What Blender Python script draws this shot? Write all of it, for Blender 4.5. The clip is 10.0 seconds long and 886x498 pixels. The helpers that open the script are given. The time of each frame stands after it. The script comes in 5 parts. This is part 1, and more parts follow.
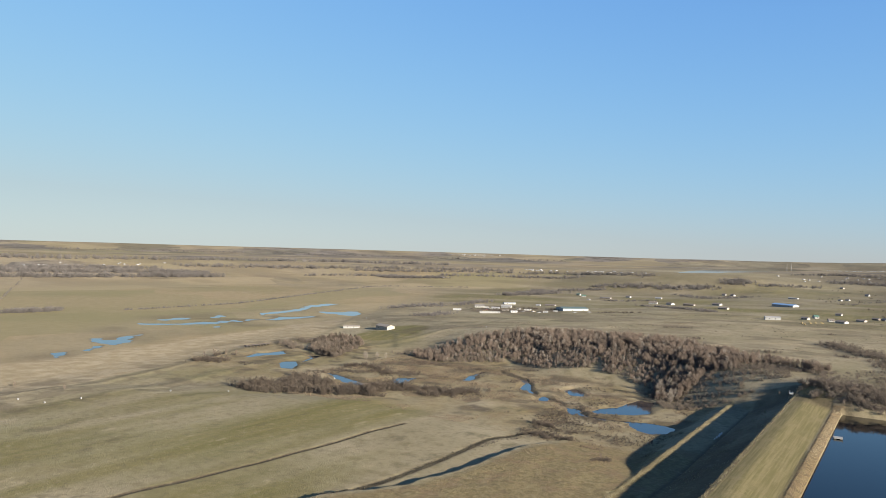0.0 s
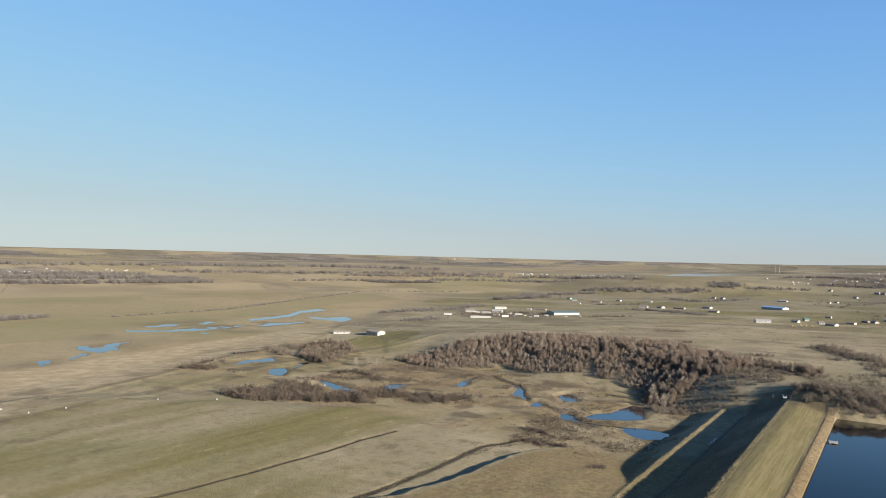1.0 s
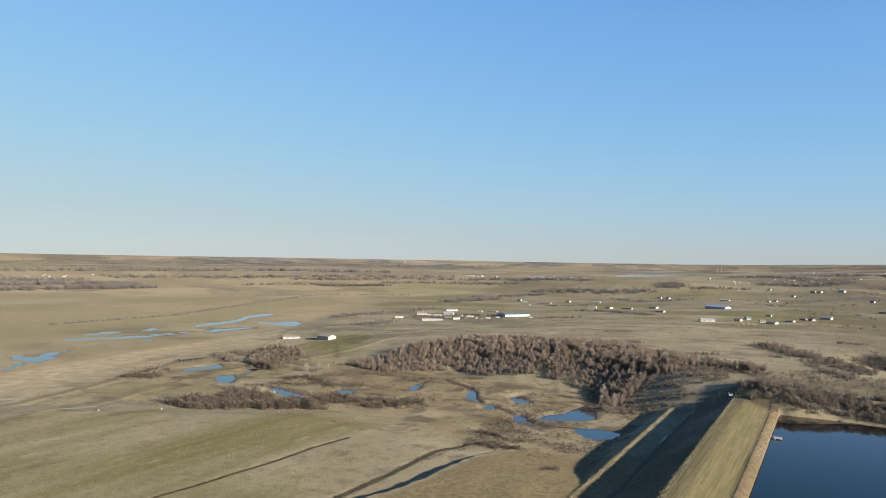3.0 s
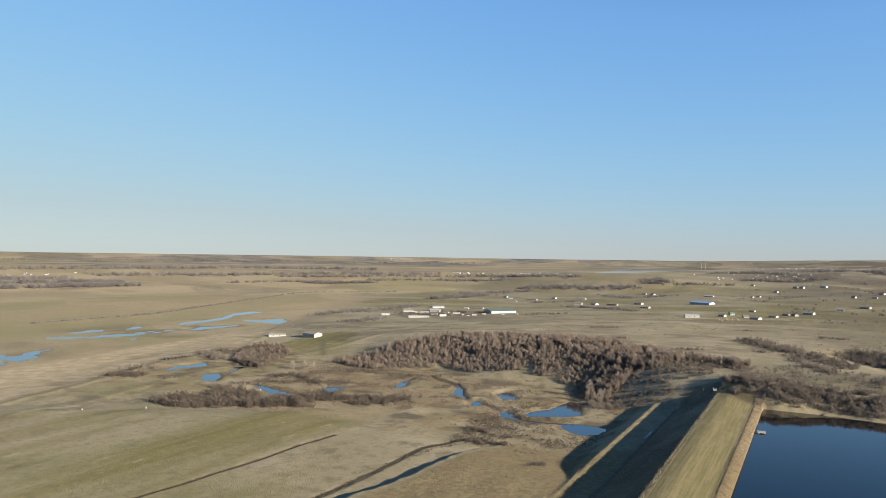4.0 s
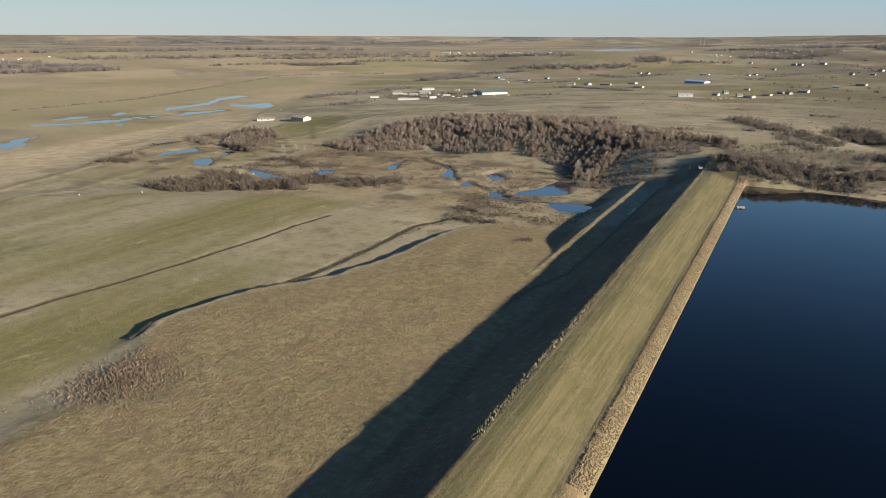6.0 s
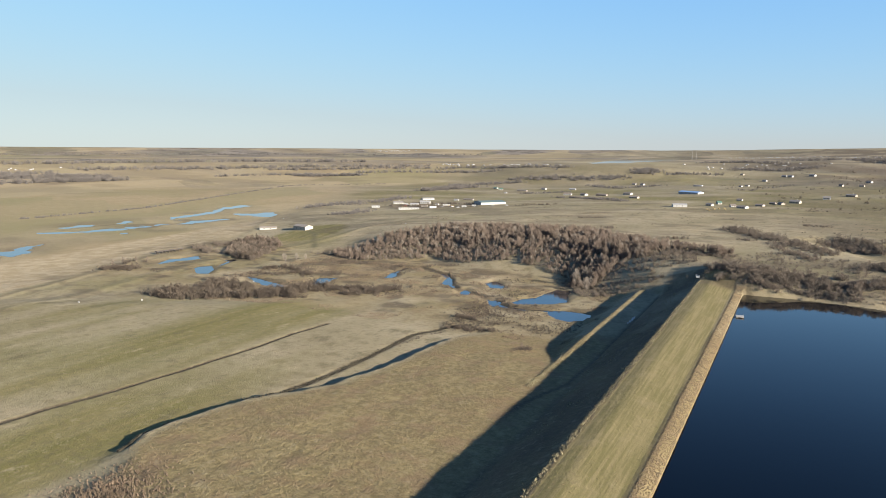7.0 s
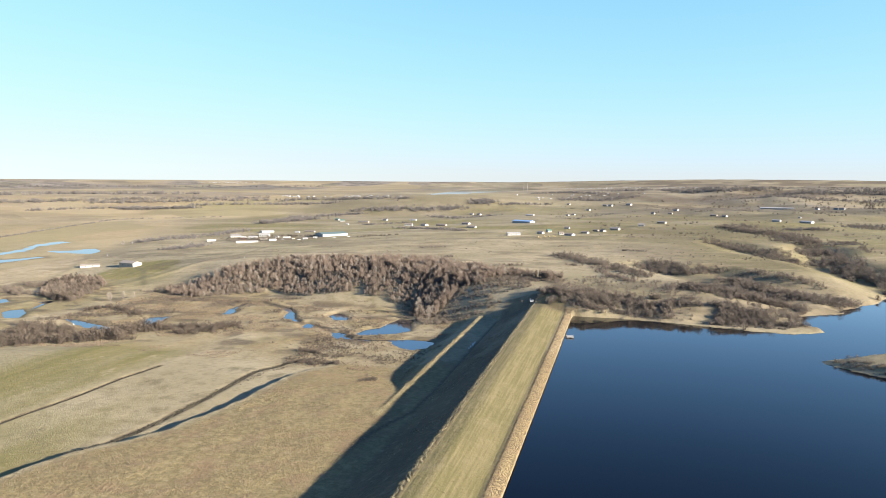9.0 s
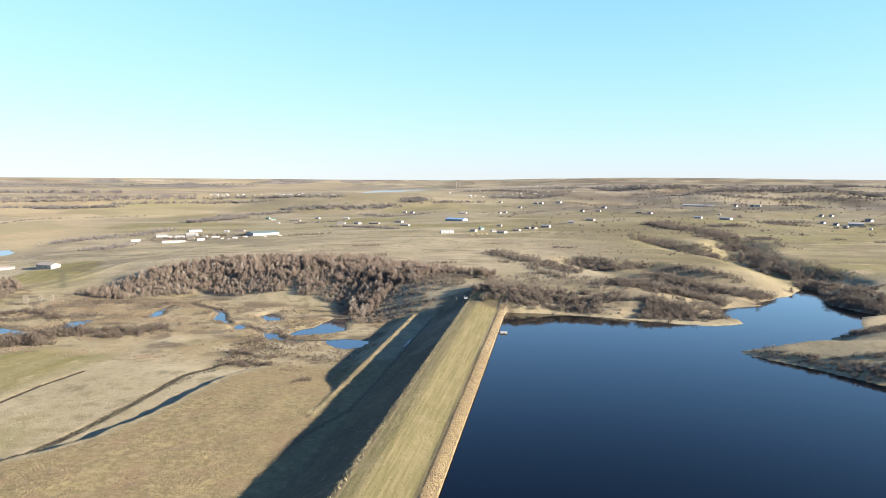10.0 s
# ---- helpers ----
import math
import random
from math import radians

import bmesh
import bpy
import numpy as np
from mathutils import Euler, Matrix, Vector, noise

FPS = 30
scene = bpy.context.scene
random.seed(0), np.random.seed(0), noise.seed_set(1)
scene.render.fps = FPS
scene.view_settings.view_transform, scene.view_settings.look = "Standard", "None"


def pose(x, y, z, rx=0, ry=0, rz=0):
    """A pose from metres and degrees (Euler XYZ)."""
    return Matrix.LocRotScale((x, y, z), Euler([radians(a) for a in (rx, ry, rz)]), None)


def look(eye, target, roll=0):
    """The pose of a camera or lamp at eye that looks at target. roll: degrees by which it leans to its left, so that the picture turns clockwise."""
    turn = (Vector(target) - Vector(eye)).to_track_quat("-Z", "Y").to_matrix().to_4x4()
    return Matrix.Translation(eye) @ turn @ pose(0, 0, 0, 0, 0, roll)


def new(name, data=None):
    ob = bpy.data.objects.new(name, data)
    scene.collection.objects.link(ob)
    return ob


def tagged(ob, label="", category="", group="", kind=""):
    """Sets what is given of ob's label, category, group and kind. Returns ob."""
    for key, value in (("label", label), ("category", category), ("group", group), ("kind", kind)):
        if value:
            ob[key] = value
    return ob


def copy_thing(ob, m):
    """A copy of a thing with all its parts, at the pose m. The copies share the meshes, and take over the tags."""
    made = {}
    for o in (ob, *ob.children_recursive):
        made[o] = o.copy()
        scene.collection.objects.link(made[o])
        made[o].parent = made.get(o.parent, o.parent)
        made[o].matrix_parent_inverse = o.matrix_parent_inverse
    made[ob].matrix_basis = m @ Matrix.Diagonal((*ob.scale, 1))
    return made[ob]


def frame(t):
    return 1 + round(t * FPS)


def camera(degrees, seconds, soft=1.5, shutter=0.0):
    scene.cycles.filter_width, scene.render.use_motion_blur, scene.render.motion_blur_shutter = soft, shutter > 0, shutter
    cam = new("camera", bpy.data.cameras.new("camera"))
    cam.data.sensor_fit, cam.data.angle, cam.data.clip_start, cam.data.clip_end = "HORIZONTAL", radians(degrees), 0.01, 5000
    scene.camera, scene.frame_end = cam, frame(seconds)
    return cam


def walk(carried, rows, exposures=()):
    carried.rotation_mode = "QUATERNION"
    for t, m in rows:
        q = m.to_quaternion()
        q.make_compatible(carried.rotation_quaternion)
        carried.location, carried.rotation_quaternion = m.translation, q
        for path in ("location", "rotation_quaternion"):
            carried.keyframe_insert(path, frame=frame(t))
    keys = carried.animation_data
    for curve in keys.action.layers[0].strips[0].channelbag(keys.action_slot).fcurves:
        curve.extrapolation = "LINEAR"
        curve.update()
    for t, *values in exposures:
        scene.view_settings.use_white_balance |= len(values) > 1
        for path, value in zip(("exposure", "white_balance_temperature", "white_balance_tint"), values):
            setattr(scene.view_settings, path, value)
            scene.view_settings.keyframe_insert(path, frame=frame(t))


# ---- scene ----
cam = camera(64.01, 10.0, 0.62)


def gaze(x, y, z, turn, tilt, lean):
    """The camera's pose from its place, its heading west of north, its tilt and its lean, in degrees."""
    a, b = radians(turn), radians(tilt)
    way = Vector((-math.sin(a) * math.cos(b), math.cos(a) * math.cos(b), math.sin(b)))
    eye = Vector((x, y, z))
    return look(eye, eye + way * 100, lean)


PATH = [
    (0, gaze(56.85, -102.27, 80.00, 33.74, 0.10, 1.63)),
    (0.5, gaze(55.14, -100.47, 80.19, 33.74, 0.30, 1.49)),
    (1, gaze(53.62, -98.95, 80.33, 32.93, 0.47, 1.35)),
    (1.5, gaze(52.48, -97.77, 80.43, 31.84, 0.61, 1.25)),
    (2, gaze(51.77, -97.03, 80.49, 30.70, 0.76, 1.11)),
    (2.5, gaze(51.41, -96.75, 80.53, 29.71, 0.82, 1.04)),
    (4, gaze(51.02, -96.89, 80.48, 27.80, 0.53, 0.78)),
    (4.5, gaze(50.97, -96.96, 80.26, 27.37, 0.44, 0.74)),
    (4.8, gaze(51.06, -97.01, 79.94, 27.13, 0.25, 0.69)),
    (4.9, gaze(51.09, -97.03, 79.83, 27.04, -0.30, 0.67)),
    (5, gaze(51.11, -97.05, 79.72, 26.96, -1.14, 0.65)),
    (5.1, gaze(51.18, -97.06, 79.65, 26.95, -2.75, 0.59)),
    (5.2, gaze(51.25, -97.08, 79.57, 26.94, -4.60, 0.53)),
    (5.3, gaze(51.32, -97.09, 79.49, 26.93, -6.45, 0.47)),
    (5.4, gaze(51.38, -97.10, 79.41, 26.92, -8.20, 0.41)),
    (5.5, gaze(51.45, -97.12, 79.33, 26.90, -9.90, 0.34)),
    (5.6, gaze(51.51, -97.12, 79.37, 26.89, -11.85, 0.27)),
    (5.7, gaze(51.57, -97.13, 79.41, 26.88, -13.76, 0.20)),
    (5.85, gaze(51.69, -97.16, 79.52, 26.90, -15.88, 0.21)),
    (6, gaze(51.81, -97.18, 79.64, 26.92, -16.84, 0.22)),
    (6.15, gaze(51.92, -97.21, 79.76, 26.95, -16.84, 0.22)),
    (6.3, gaze(52.04, -97.24, 79.88, 26.97, -16.07, 0.23)),
    (6.45, gaze(52.16, -97.26, 80.00, 26.99, -14.75, 0.24)),
    (6.6, gaze(52.27, -97.29, 80.12, 27.01, -13.08, 0.24)),
    (6.8, gaze(52.43, -97.33, 80.28, 27.04, -10.65, 0.25)),
    (6.9, gaze(52.52, -97.37, 80.31, 27.00, -9.40, 0.29)),
    (7, gaze(52.62, -97.41, 80.33, 26.96, -8.18, 0.32)),
    (7.1, gaze(52.73, -97.48, 80.31, 26.54, -6.85, 0.34)),
    (7.2, gaze(52.83, -97.55, 80.30, 26.13, -5.80, 0.35)),
    (7.3, gaze(52.94, -97.62, 80.28, 25.71, -5.35, 0.37)),
    (7.4, gaze(53.05, -97.69, 80.26, 25.30, -5.25, 0.39)),
    (7.5, gaze(53.16, -97.76, 80.24, 24.88, -5.23, 0.41)),
    (8, gaze(53.52, -98.28, 80.23, 20.57, -5.38, 0.33)),
    (8.5, gaze(53.76, -98.80, 80.35, 17.63, -5.49, 0.33)),
    (9, gaze(53.83, -99.26, 80.48, 14.25, -5.60, 0.33)),
    (9.5, gaze(53.70, -99.74, 80.54, 11.30, -5.68, 0.34)),
    (10, gaze(53.38, -100.20, 80.52, 8.83, -5.72, 0.36)),
]
EXPOSURES = [(0.0, 1.66, 6550, 10), (4.5, 1.64, 6600, 10), (5.5, 1.5, 6700, 10), (6.8, 1.8, 6600, 10), (7.5, 2.05, 6550, 11), (8.5, 2.26, 6550, 11), (10.0, 2.44, 6560, 12)]
walk(cam, PATH, EXPOSURES)

# ---- sky and sun: clear evening, low sun from the east side of the lake ----
SUN_TURN, SUN_HIGH = 100.0, 17.3
world = bpy.data.worlds.new("sky")
scene.world = world
world.use_nodes = True
wn = world.node_tree
sky = wn.nodes.new("ShaderNodeTexSky")
sky.sky_type, sky.sun_disc = "NISHITA", False
sky.sun_elevation, sky.sun_rotation = radians(SUN_HIGH), radians(SUN_TURN)
sky.altitude, sky.air_density, sky.dust_density, sky.ozone_density = 900, 1.0, 0.1, 2.5
# evening haze: evens out the glow along the horizon, channel by channel
split = wn.nodes.new("ShaderNodeSeparateColor")
wn.links.new(sky.outputs[0], split.inputs[0])
join = wn.nodes.new("ShaderNodeCombineColor")
for i, (gain, press) in enumerate(((1.00, 0.25), (1.24, 0.220), (2.58, 0.50))):
    top, low = wn.nodes.new("ShaderNodeMath"), wn.nodes.new("ShaderNodeMath")
    low.operation, top.operation = "MULTIPLY_ADD", "DIVIDE"
    wn.links.new(split.outputs[i], low.inputs[0])
    low.inputs[1].default_value, low.inputs[2].default_value = press / gain, 1 / gain
    wn.links.new(split.outputs[i], top.inputs[0])
    wn.links.new(low.outputs[0], top.inputs[1])
    wn.links.new(top.outputs[0], join.inputs[i])
# grey-lilac haze low down, a deeper blue higher up: the red of the sky stands for how hazy it is
def sky_ramp(slope, top, floor):
    m, low = wn.nodes.new("ShaderNodeMath"), wn.nodes.new("ShaderNodeMath")
    m.operation, low.operation = "MULTIPLY_ADD", "MAXIMUM" if slope < 0 else "MINIMUM"
    wn.links.new(red, m.inputs[0])
    m.inputs[1].default_value, m.inputs[2].default_value = slope, top
    wn.links.new(m.outputs[0], low.inputs[0])
    low.inputs[1].default_value = floor
    return low.outputs[0]


red = join.inputs[0].links[0].from_socket
tint = wn.nodes.new("ShaderNodeCombineColor")
tint.inputs[0].default_value = 1.0
wn.links.new(sky_ramp(-0.20, 1.34, 0.86), tint.inputs[1])
wn.links.new(sky_ramp(-0.25, 1.42, 0.82), tint.inputs[2])
graded_sky = wn.nodes.new("ShaderNodeVectorMath")
graded_sky.operation = "MULTIPLY"
wn.links.new(join.outputs[0], graded_sky.inputs[0])
wn.links.new(tint.outputs[0], graded_sky.inputs[1])
deep = wn.nodes.new("ShaderNodeVectorMath")
deep.operation = "SCALE"
wn.links.new(graded_sky.outputs[0], deep.inputs[0])
wn.links.new(sky_ramp(0.8, 0.3, 1.0), deep.inputs["Scale"])
wn.links.new(deep.outputs[0], wn.nodes["Background"].inputs["Color"])
wn.nodes["Background"].inputs["Strength"].default_value = 0.064

sun = new("sun", bpy.data.lights.new("sun", "SUN"))
sun.data.energy, sun.data.angle, sun.data.color = 5.0, radians(0.53), (1.0, 0.92, 0.79)
sun.matrix_world = look((math.sin(radians(SUN_TURN)) * 300, math.cos(radians(SUN_TURN)) * 300, 300 * math.tan(radians(SUN_HIGH))), (0, 0, 0))

MAT = {}


def material(name):
    m = bpy.data.materials.new(name)
    m.use_nodes = True
    MAT[name] = m
    return m.node_tree, m.node_tree.nodes, m.node_tree.nodes["Principled BSDF"]


def node(tree, kind, **inputs):
    n = tree.nodes.new("ShaderNode" + kind)
    for key, value in inputs.items():
        socket = n.inputs[key.replace("_", " ")]
        if hasattr(value, "links"):
            tree.links.new(value, socket)
        else:
            socket.default_value = value
    return n


def blend(tree, fac, a, b, how="MIX"):
    n = tree.nodes.new("ShaderNodeMix")
    n.data_type, n.blend_type = "RGBA", how
    for i, v in ((0, fac), (6, a), (7, b)):
        if hasattr(v, "links"):
            tree.links.new(v, n.inputs[i])
        else:
            n.inputs[i].default_value = v if i == 0 else (*v[:3], 1)
    return n.outputs[2]


def maths(tree, how, a, b=0.0):
    n = tree.nodes.new("ShaderNodeMath")
    n.operation = how
    for i, v in ((0, a), (1, b)):
        if hasattr(v, "links"):
            tree.links.new(v, n.inputs[i])
        else:
            n.inputs[i].default_value = v
    return n.outputs[0]


def span(tree, v, lo, hi, a=0.0, b=1.0):
    n = tree.nodes.new("ShaderNodeMapRange")
    n.interpolation_type = "SMOOTHSTEP"
    for i, value in enumerate((v, lo, hi, a, b)):
        if hasattr(value, "links"):
            tree.links.new(value, n.inputs[i])
        else:
            n.inputs[i].default_value = value
    return n.outputs[0]


def place(tree, scale=(1, 1, 1), turn=0.0):
    geo = tree.nodes.new("ShaderNodeNewGeometry")
    mp = tree.nodes.new("ShaderNodeMapping")
    mp.inputs["Scale"].default_value, mp.inputs["Rotation"].default_value = scale, (0, 0, radians(turn))
    tree.links.new(geo.outputs["Position"], mp.inputs["Vector"])
    return mp.outputs[0]


def noise_of(tree, vector, scale, detail=4.0, rough=0.6):
    return node(tree, "TexNoise", Vector=vector, Scale=scale, Detail=detail, Roughness=rough).outputs[0]


def plain_material(name, colour, rough=0.8, metal=0.0, vary=0.25, grain=2.0, bump=0.15):
    """A solid surface with mottling at two scales and fine relief."""
    tree, nodes, bsdf = material(name)
    vec = node(tree, "TexCoord").outputs["Object"]
    big, small = noise_of(tree, vec, 0.35 * grain), noise_of(tree, vec, 4 * grain, 6)
    dark = tuple(c * (1 - vary) for c in colour)
    light = tuple(min(1, c * (1 + vary)) for c in colour)
    base = blend(tree, span(tree, big, 0.3, 0.7), dark, light)
    base = blend(tree, span(tree, small, 0.35, 0.75, 0, 0.35), base, tuple(c * 0.6 for c in colour))
    tree.links.new(base, bsdf.inputs["Base Color"])
    bsdf.inputs["Roughness"].default_value, bsdf.inputs["Metallic"].default_value = rough, metal
    b = node(tree, "Bump", Strength=bump, Height=small, Distance=0.05)
    tree.links.new(b.outputs[0], bsdf.inputs["Normal"])


def ground_material():
    tree, nodes, bsdf = material("ground")
    flat = place(tree)
    streak = place(tree, (1.0, 0.12, 1.0), 3)
    att = {k: node(tree, "Attribute") for k in ("green", "reed", "mud_and_shade", "pale", "plain", "crest", "wood", "track")}
    for k, n in att.items():
        n.attribute_name = k
    a = {k: n.outputs["Fac"] for k, n in att.items()}
    n0 = noise_of(tree, flat, 0.0035, 6, 0.65)
    n1, n2, n3 = noise_of(tree, flat, 0.012, 5), noise_of(tree, flat, 0.09, 5), noise_of(tree, flat, 0.9, 5, 0.7)
    s1 = noise_of(tree, streak, 0.16, 4)
    clump = noise_of(tree, flat, 0.42, 3, 0.75)
    dry = blend(tree, span(tree, n1, 0.35, 0.68), (0.210, 0.173, 0.104), (0.270, 0.224, 0.144))
    dry = blend(tree, span(tree, n2, 0.5, 0.72, 0, 0.65), dry, (0.128, 0.105, 0.054))
    dry = blend(tree, span(tree, n0, 0.52, 0.66, 0, 0.6), dry, (0.165, 0.150, 0.074))
    green = blend(tree, span(tree, s1, 0.2, 0.8), (0.104, 0.096, 0.029), (0.168, 0.137, 0.056))
    base = blend(tree, a["green"], dry, green)
    # ploughed and mown parcels of the plain, each of its own tone, with their furrows
    cells = tree.nodes.new("ShaderNodeTexVoronoi")
    cells.distance = "CHEBYCHEV"
    cells.inputs["Scale"].default_value = 1.0
    tree.links.new(place(tree, (0.0032, 0.0021, 0.0), 24), cells.inputs["Vector"])
    tone = node(tree, "SeparateColor", Color=cells.outputs["Color"]).outputs[0]
    plain = blend(tree, span(tree, n2, 0.3, 0.7), (0.234, 0.178, 0.097), (0.282, 0.217, 0.128))
    plain = blend(tree, span(tree, n0, 0.45, 0.62, 0, 0.7), plain, (0.196, 0.163, 0.080))
    furrow = noise_of(tree, place(tree, (0.9, 0.03, 1.0), 62), 0.2, 3)
    plain = blend(tree, span(tree, furrow, 0.5, 0.75, 0, 0.35), plain, (0.160, 0.124, 0.070))
    base = blend(tree, a["plain"], base, plain)
    # far woodland, its colour greyed to stand for distance haze
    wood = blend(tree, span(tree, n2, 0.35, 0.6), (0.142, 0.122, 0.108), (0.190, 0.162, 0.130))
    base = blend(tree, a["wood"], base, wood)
    open_land = maths(tree, "MAXIMUM", a["plain"], a["wood"])
    hue = node(tree, "SeparateColor", Color=cells.outputs["Color"]).outputs[1]
    base = blend(tree, maths(tree, "MULTIPLY", open_land, span(tree, hue, 0.55, 0.8, 0, 0.5)), base, (0.176, 0.158, 0.076))
    # scrub in the folds of the far land, and wind-bleached streaks of grass between it
    scrub = noise_of(tree, place(tree, (1.0, 1.5, 1.0), 20), 0.0085, 9, 0.68)
    base = blend(tree, maths(tree, "MULTIPLY", a["wood"], span(tree, scrub, 0.50, 0.57, 0, 0.85)), base, (0.070, 0.060, 0.050))
    base = blend(tree, maths(tree, "MULTIPLY", a["wood"], span(tree, scrub, 0.42, 0.34, 0, 0.6)), base, (0.275, 0.225, 0.140))
    base = blend(tree, maths(tree, "MULTIPLY", open_land, span(tree, tone, 0.5, 0.75, 0, 0.6)), base, (0.280, 0.222, 0.132))
    base = blend(tree, maths(tree, "MULTIPLY", a["wood"], span(tree, tone, 0.4, 0.05, 0, 0.5)), base, (0.090, 0.080, 0.064))
    upland = maths(tree, "SUBTRACT", 1.0, maths(tree, "MAXIMUM", maths(tree, "MAXIMUM", a["plain"], a["reed"]), a["crest"]))
    tufts = noise_of(tree, place(tree, (1.0, 0.55, 1.0), 35), 0.05, 8, 0.72)
    base = blend(tree, maths(tree, "MULTIPLY", upland, span(tree, tufts, 0.57, 0.66, 0, 0.6)), base, (0.092, 0.078, 0.044))
    base = blend(tree, maths(tree, "MULTIPLY", upland, span(tree, tufts, 0.42, 0.33, 0, 0.55)), base, (0.300, 0.244, 0.150))
    pale = blend(tree, span(tree, n2, 0.35, 0.7), (0.262, 0.202, 0.118), (0.348, 0.280, 0.180))
    base = blend(tree, a["pale"], base, pale)
    reed = blend(tree, span(tree, clump, 0.34, 0.66), (0.130, 0.100, 0.048), (0.202, 0.158, 0.080))
    reed = blend(tree, span(tree, n2, 0.46, 0.66, 0, 0.65), reed, (0.168, 0.112, 0.066))
    reed = blend(tree, span(tree, n1, 0.55, 0.68, 0, 0.5), reed, (0.140, 0.120, 0.055))
    base = blend(tree, a["reed"], base, reed)
    crest = blend(tree, span(tree, noise_of(tree, place(tree, (1.0, 0.03, 1.0)), 1.1, 4), 0.35, 0.65), (0.094, 0.082, 0.034), (0.138, 0.113, 0.056))
    crest = blend(tree, span(tree, n2, 0.5, 0.7, 0, 0.5), crest, (0.158, 0.126, 0.070))
    base = blend(tree, a["crest"], base, crest)
    base = blend(tree, a["track"], base, (0.098, 0.088, 0.046))
    # mud and dark weeds; dam face and creek banks carry painted shade too
    mud_and_shade = blend(tree, span(tree, n3, 0.3, 0.7), (0.050, 0.038, 0.027), (0.092, 0.068, 0.045))
    base = blend(tree, a["mud_and_shade"], base, mud_and_shade)
    fine = noise_of(tree, flat, 2.6, 4, 0.7)
    mid = noise_of(tree, flat, 0.28, 6, 0.72)
    rough_land = maths(tree, "SUBTRACT", 1.0, maths(tree, "MULTIPLY", maths(tree, "MAXIMUM", a["crest"], a["plain"]), 0.75))
    base = blend(tree, maths(tree, "MULTIPLY", rough_land, span(tree, mid, 0.48, 0.68, 0, 0.5)), base, (0.104, 0.086, 0.050))
    base = blend(tree, maths(tree, "MULTIPLY", rough_land, span(tree, mid, 0.48, 0.30, 0, 0.45)), base, (0.244, 0.200, 0.128))
    base = blend(tree, span(tree, fine, 0.42, 0.75, 0, 0.30), base, (0.069, 0.054, 0.026))
    tree.links.new(base, bsdf.inputs["Base Color"])
    bsdf.inputs["Roughness"].default_value = 0.95
    bsdf.inputs["Specular IOR Level"].default_value = 0.12
    lump = maths(tree, "ADD", maths(tree, "MULTIPLY", n3, 0.7), maths(tree, "MULTIPLY", fine, 0.3))
    lump = maths(tree, "ADD", lump, maths(tree, "MULTIPLY", maths(tree, "MULTIPLY", clump, span(tree, n1, 0.40, 0.62, 0.35, 1.5)), maths(tree, "MAXIMUM", a["reed"], maths(tree, "MULTIPLY", rough_land, 0.35))))
    lump = maths(tree, "MULTIPLY", lump, maths(tree, "SUBTRACT", 1.0, maths(tree, "MULTIPLY", a["crest"], 0.65)))
    bump = node(tree, "Bump", Strength=0.8, Distance=0.8, Height=lump)
    tree.links.new(bump.outputs[0], bsdf.inputs["Normal"])


def water_material(name, deep, wave, gloss, press):
    """Dark water under a mirror that grows steeply towards grazing views."""
    tree, nodes, bsdf = material(name)
    bsdf.inputs["Base Color"].default_value = (*deep, 1)
    bsdf.inputs["Roughness"].default_value = 0.6
    bsdf.inputs["Specular IOR Level"].default_value = 0.0
    vec = place(tree)
    ripple = maths(tree, "ADD", noise_of(tree, vec, 1.6, 3), maths(tree, "MULTIPLY", noise_of(tree, vec, 0.06, 3), 3.0))
    bump = node(tree, "Bump", Strength=wave, Distance=0.05, Height=ripple)
    mirror = node(tree, "BsdfGlossy", Roughness=0.04, Normal=bump.outputs[0])
    fresnel = node(tree, "Fresnel", IOR=1.33, Normal=bump.outputs[0]).outputs[0]
    share = maths(tree, "MINIMUM", maths(tree, "MULTIPLY", maths(tree, "POWER", fresnel, press), gloss), 0.95)
    mix = node(tree, "MixShader", Fac=share)
    tree.links.new(bsdf.outputs[0], mix.inputs[1])
    tree.links.new(mirror.outputs[0], mix.inputs[2])
    tree.links.new(mix.outputs[0], nodes["Material Output"].inputs["Surface"])


ground_material()
water_material("lake_water", (0.001, 0.002, 0.004), 0.06, 2.7, 1.65)
water_material("pond_water", (0.004, 0.008, 0.016), 0.04, 1.5, 1.0)
plain_material("bark", (0.160, 0.130, 0.102), 0.9, 0, 0.3, 1.0)
plain_material("twigs", (0.138, 0.102, 0.077), 0.9, 0, 0.25, 0.5)
plain_material("pale_twigs", (0.205, 0.172, 0.138), 0.9, 0, 0.25, 0.5)
plain_material("grey_brush", (0.098, 0.077, 0.058), 0.9, 0, 0.25, 0.5)
plain_material("brush", (0.064, 0.048, 0.034), 0.9, 0, 0.25, 0.5)
plain_material("dark_weeds", (0.040, 0.034, 0.022), 0.95, 0, 0.3, 0.3)
# brush of the far belts, with haze mixed into its colour
plain_material("hazed_twigs", (0.100, 0.088, 0.080), 0.9, 0, 0.2, 0.3)
plain_material("pale_straw", (0.21, 0.178, 0.105), 0.9, 0, 0.25, 0.3)
plain_material("dead_sedge", (0.120, 0.085, 0.056), 0.95, 0, 0.35, 0.4)
plain_material("reed_straw", (0.150, 0.113, 0.062), 0.9, 0, 0.28, 0.4)
plain_material("stone", (0.132, 0.094, 0.050), 0.85, 0, 0.35, 0.8)

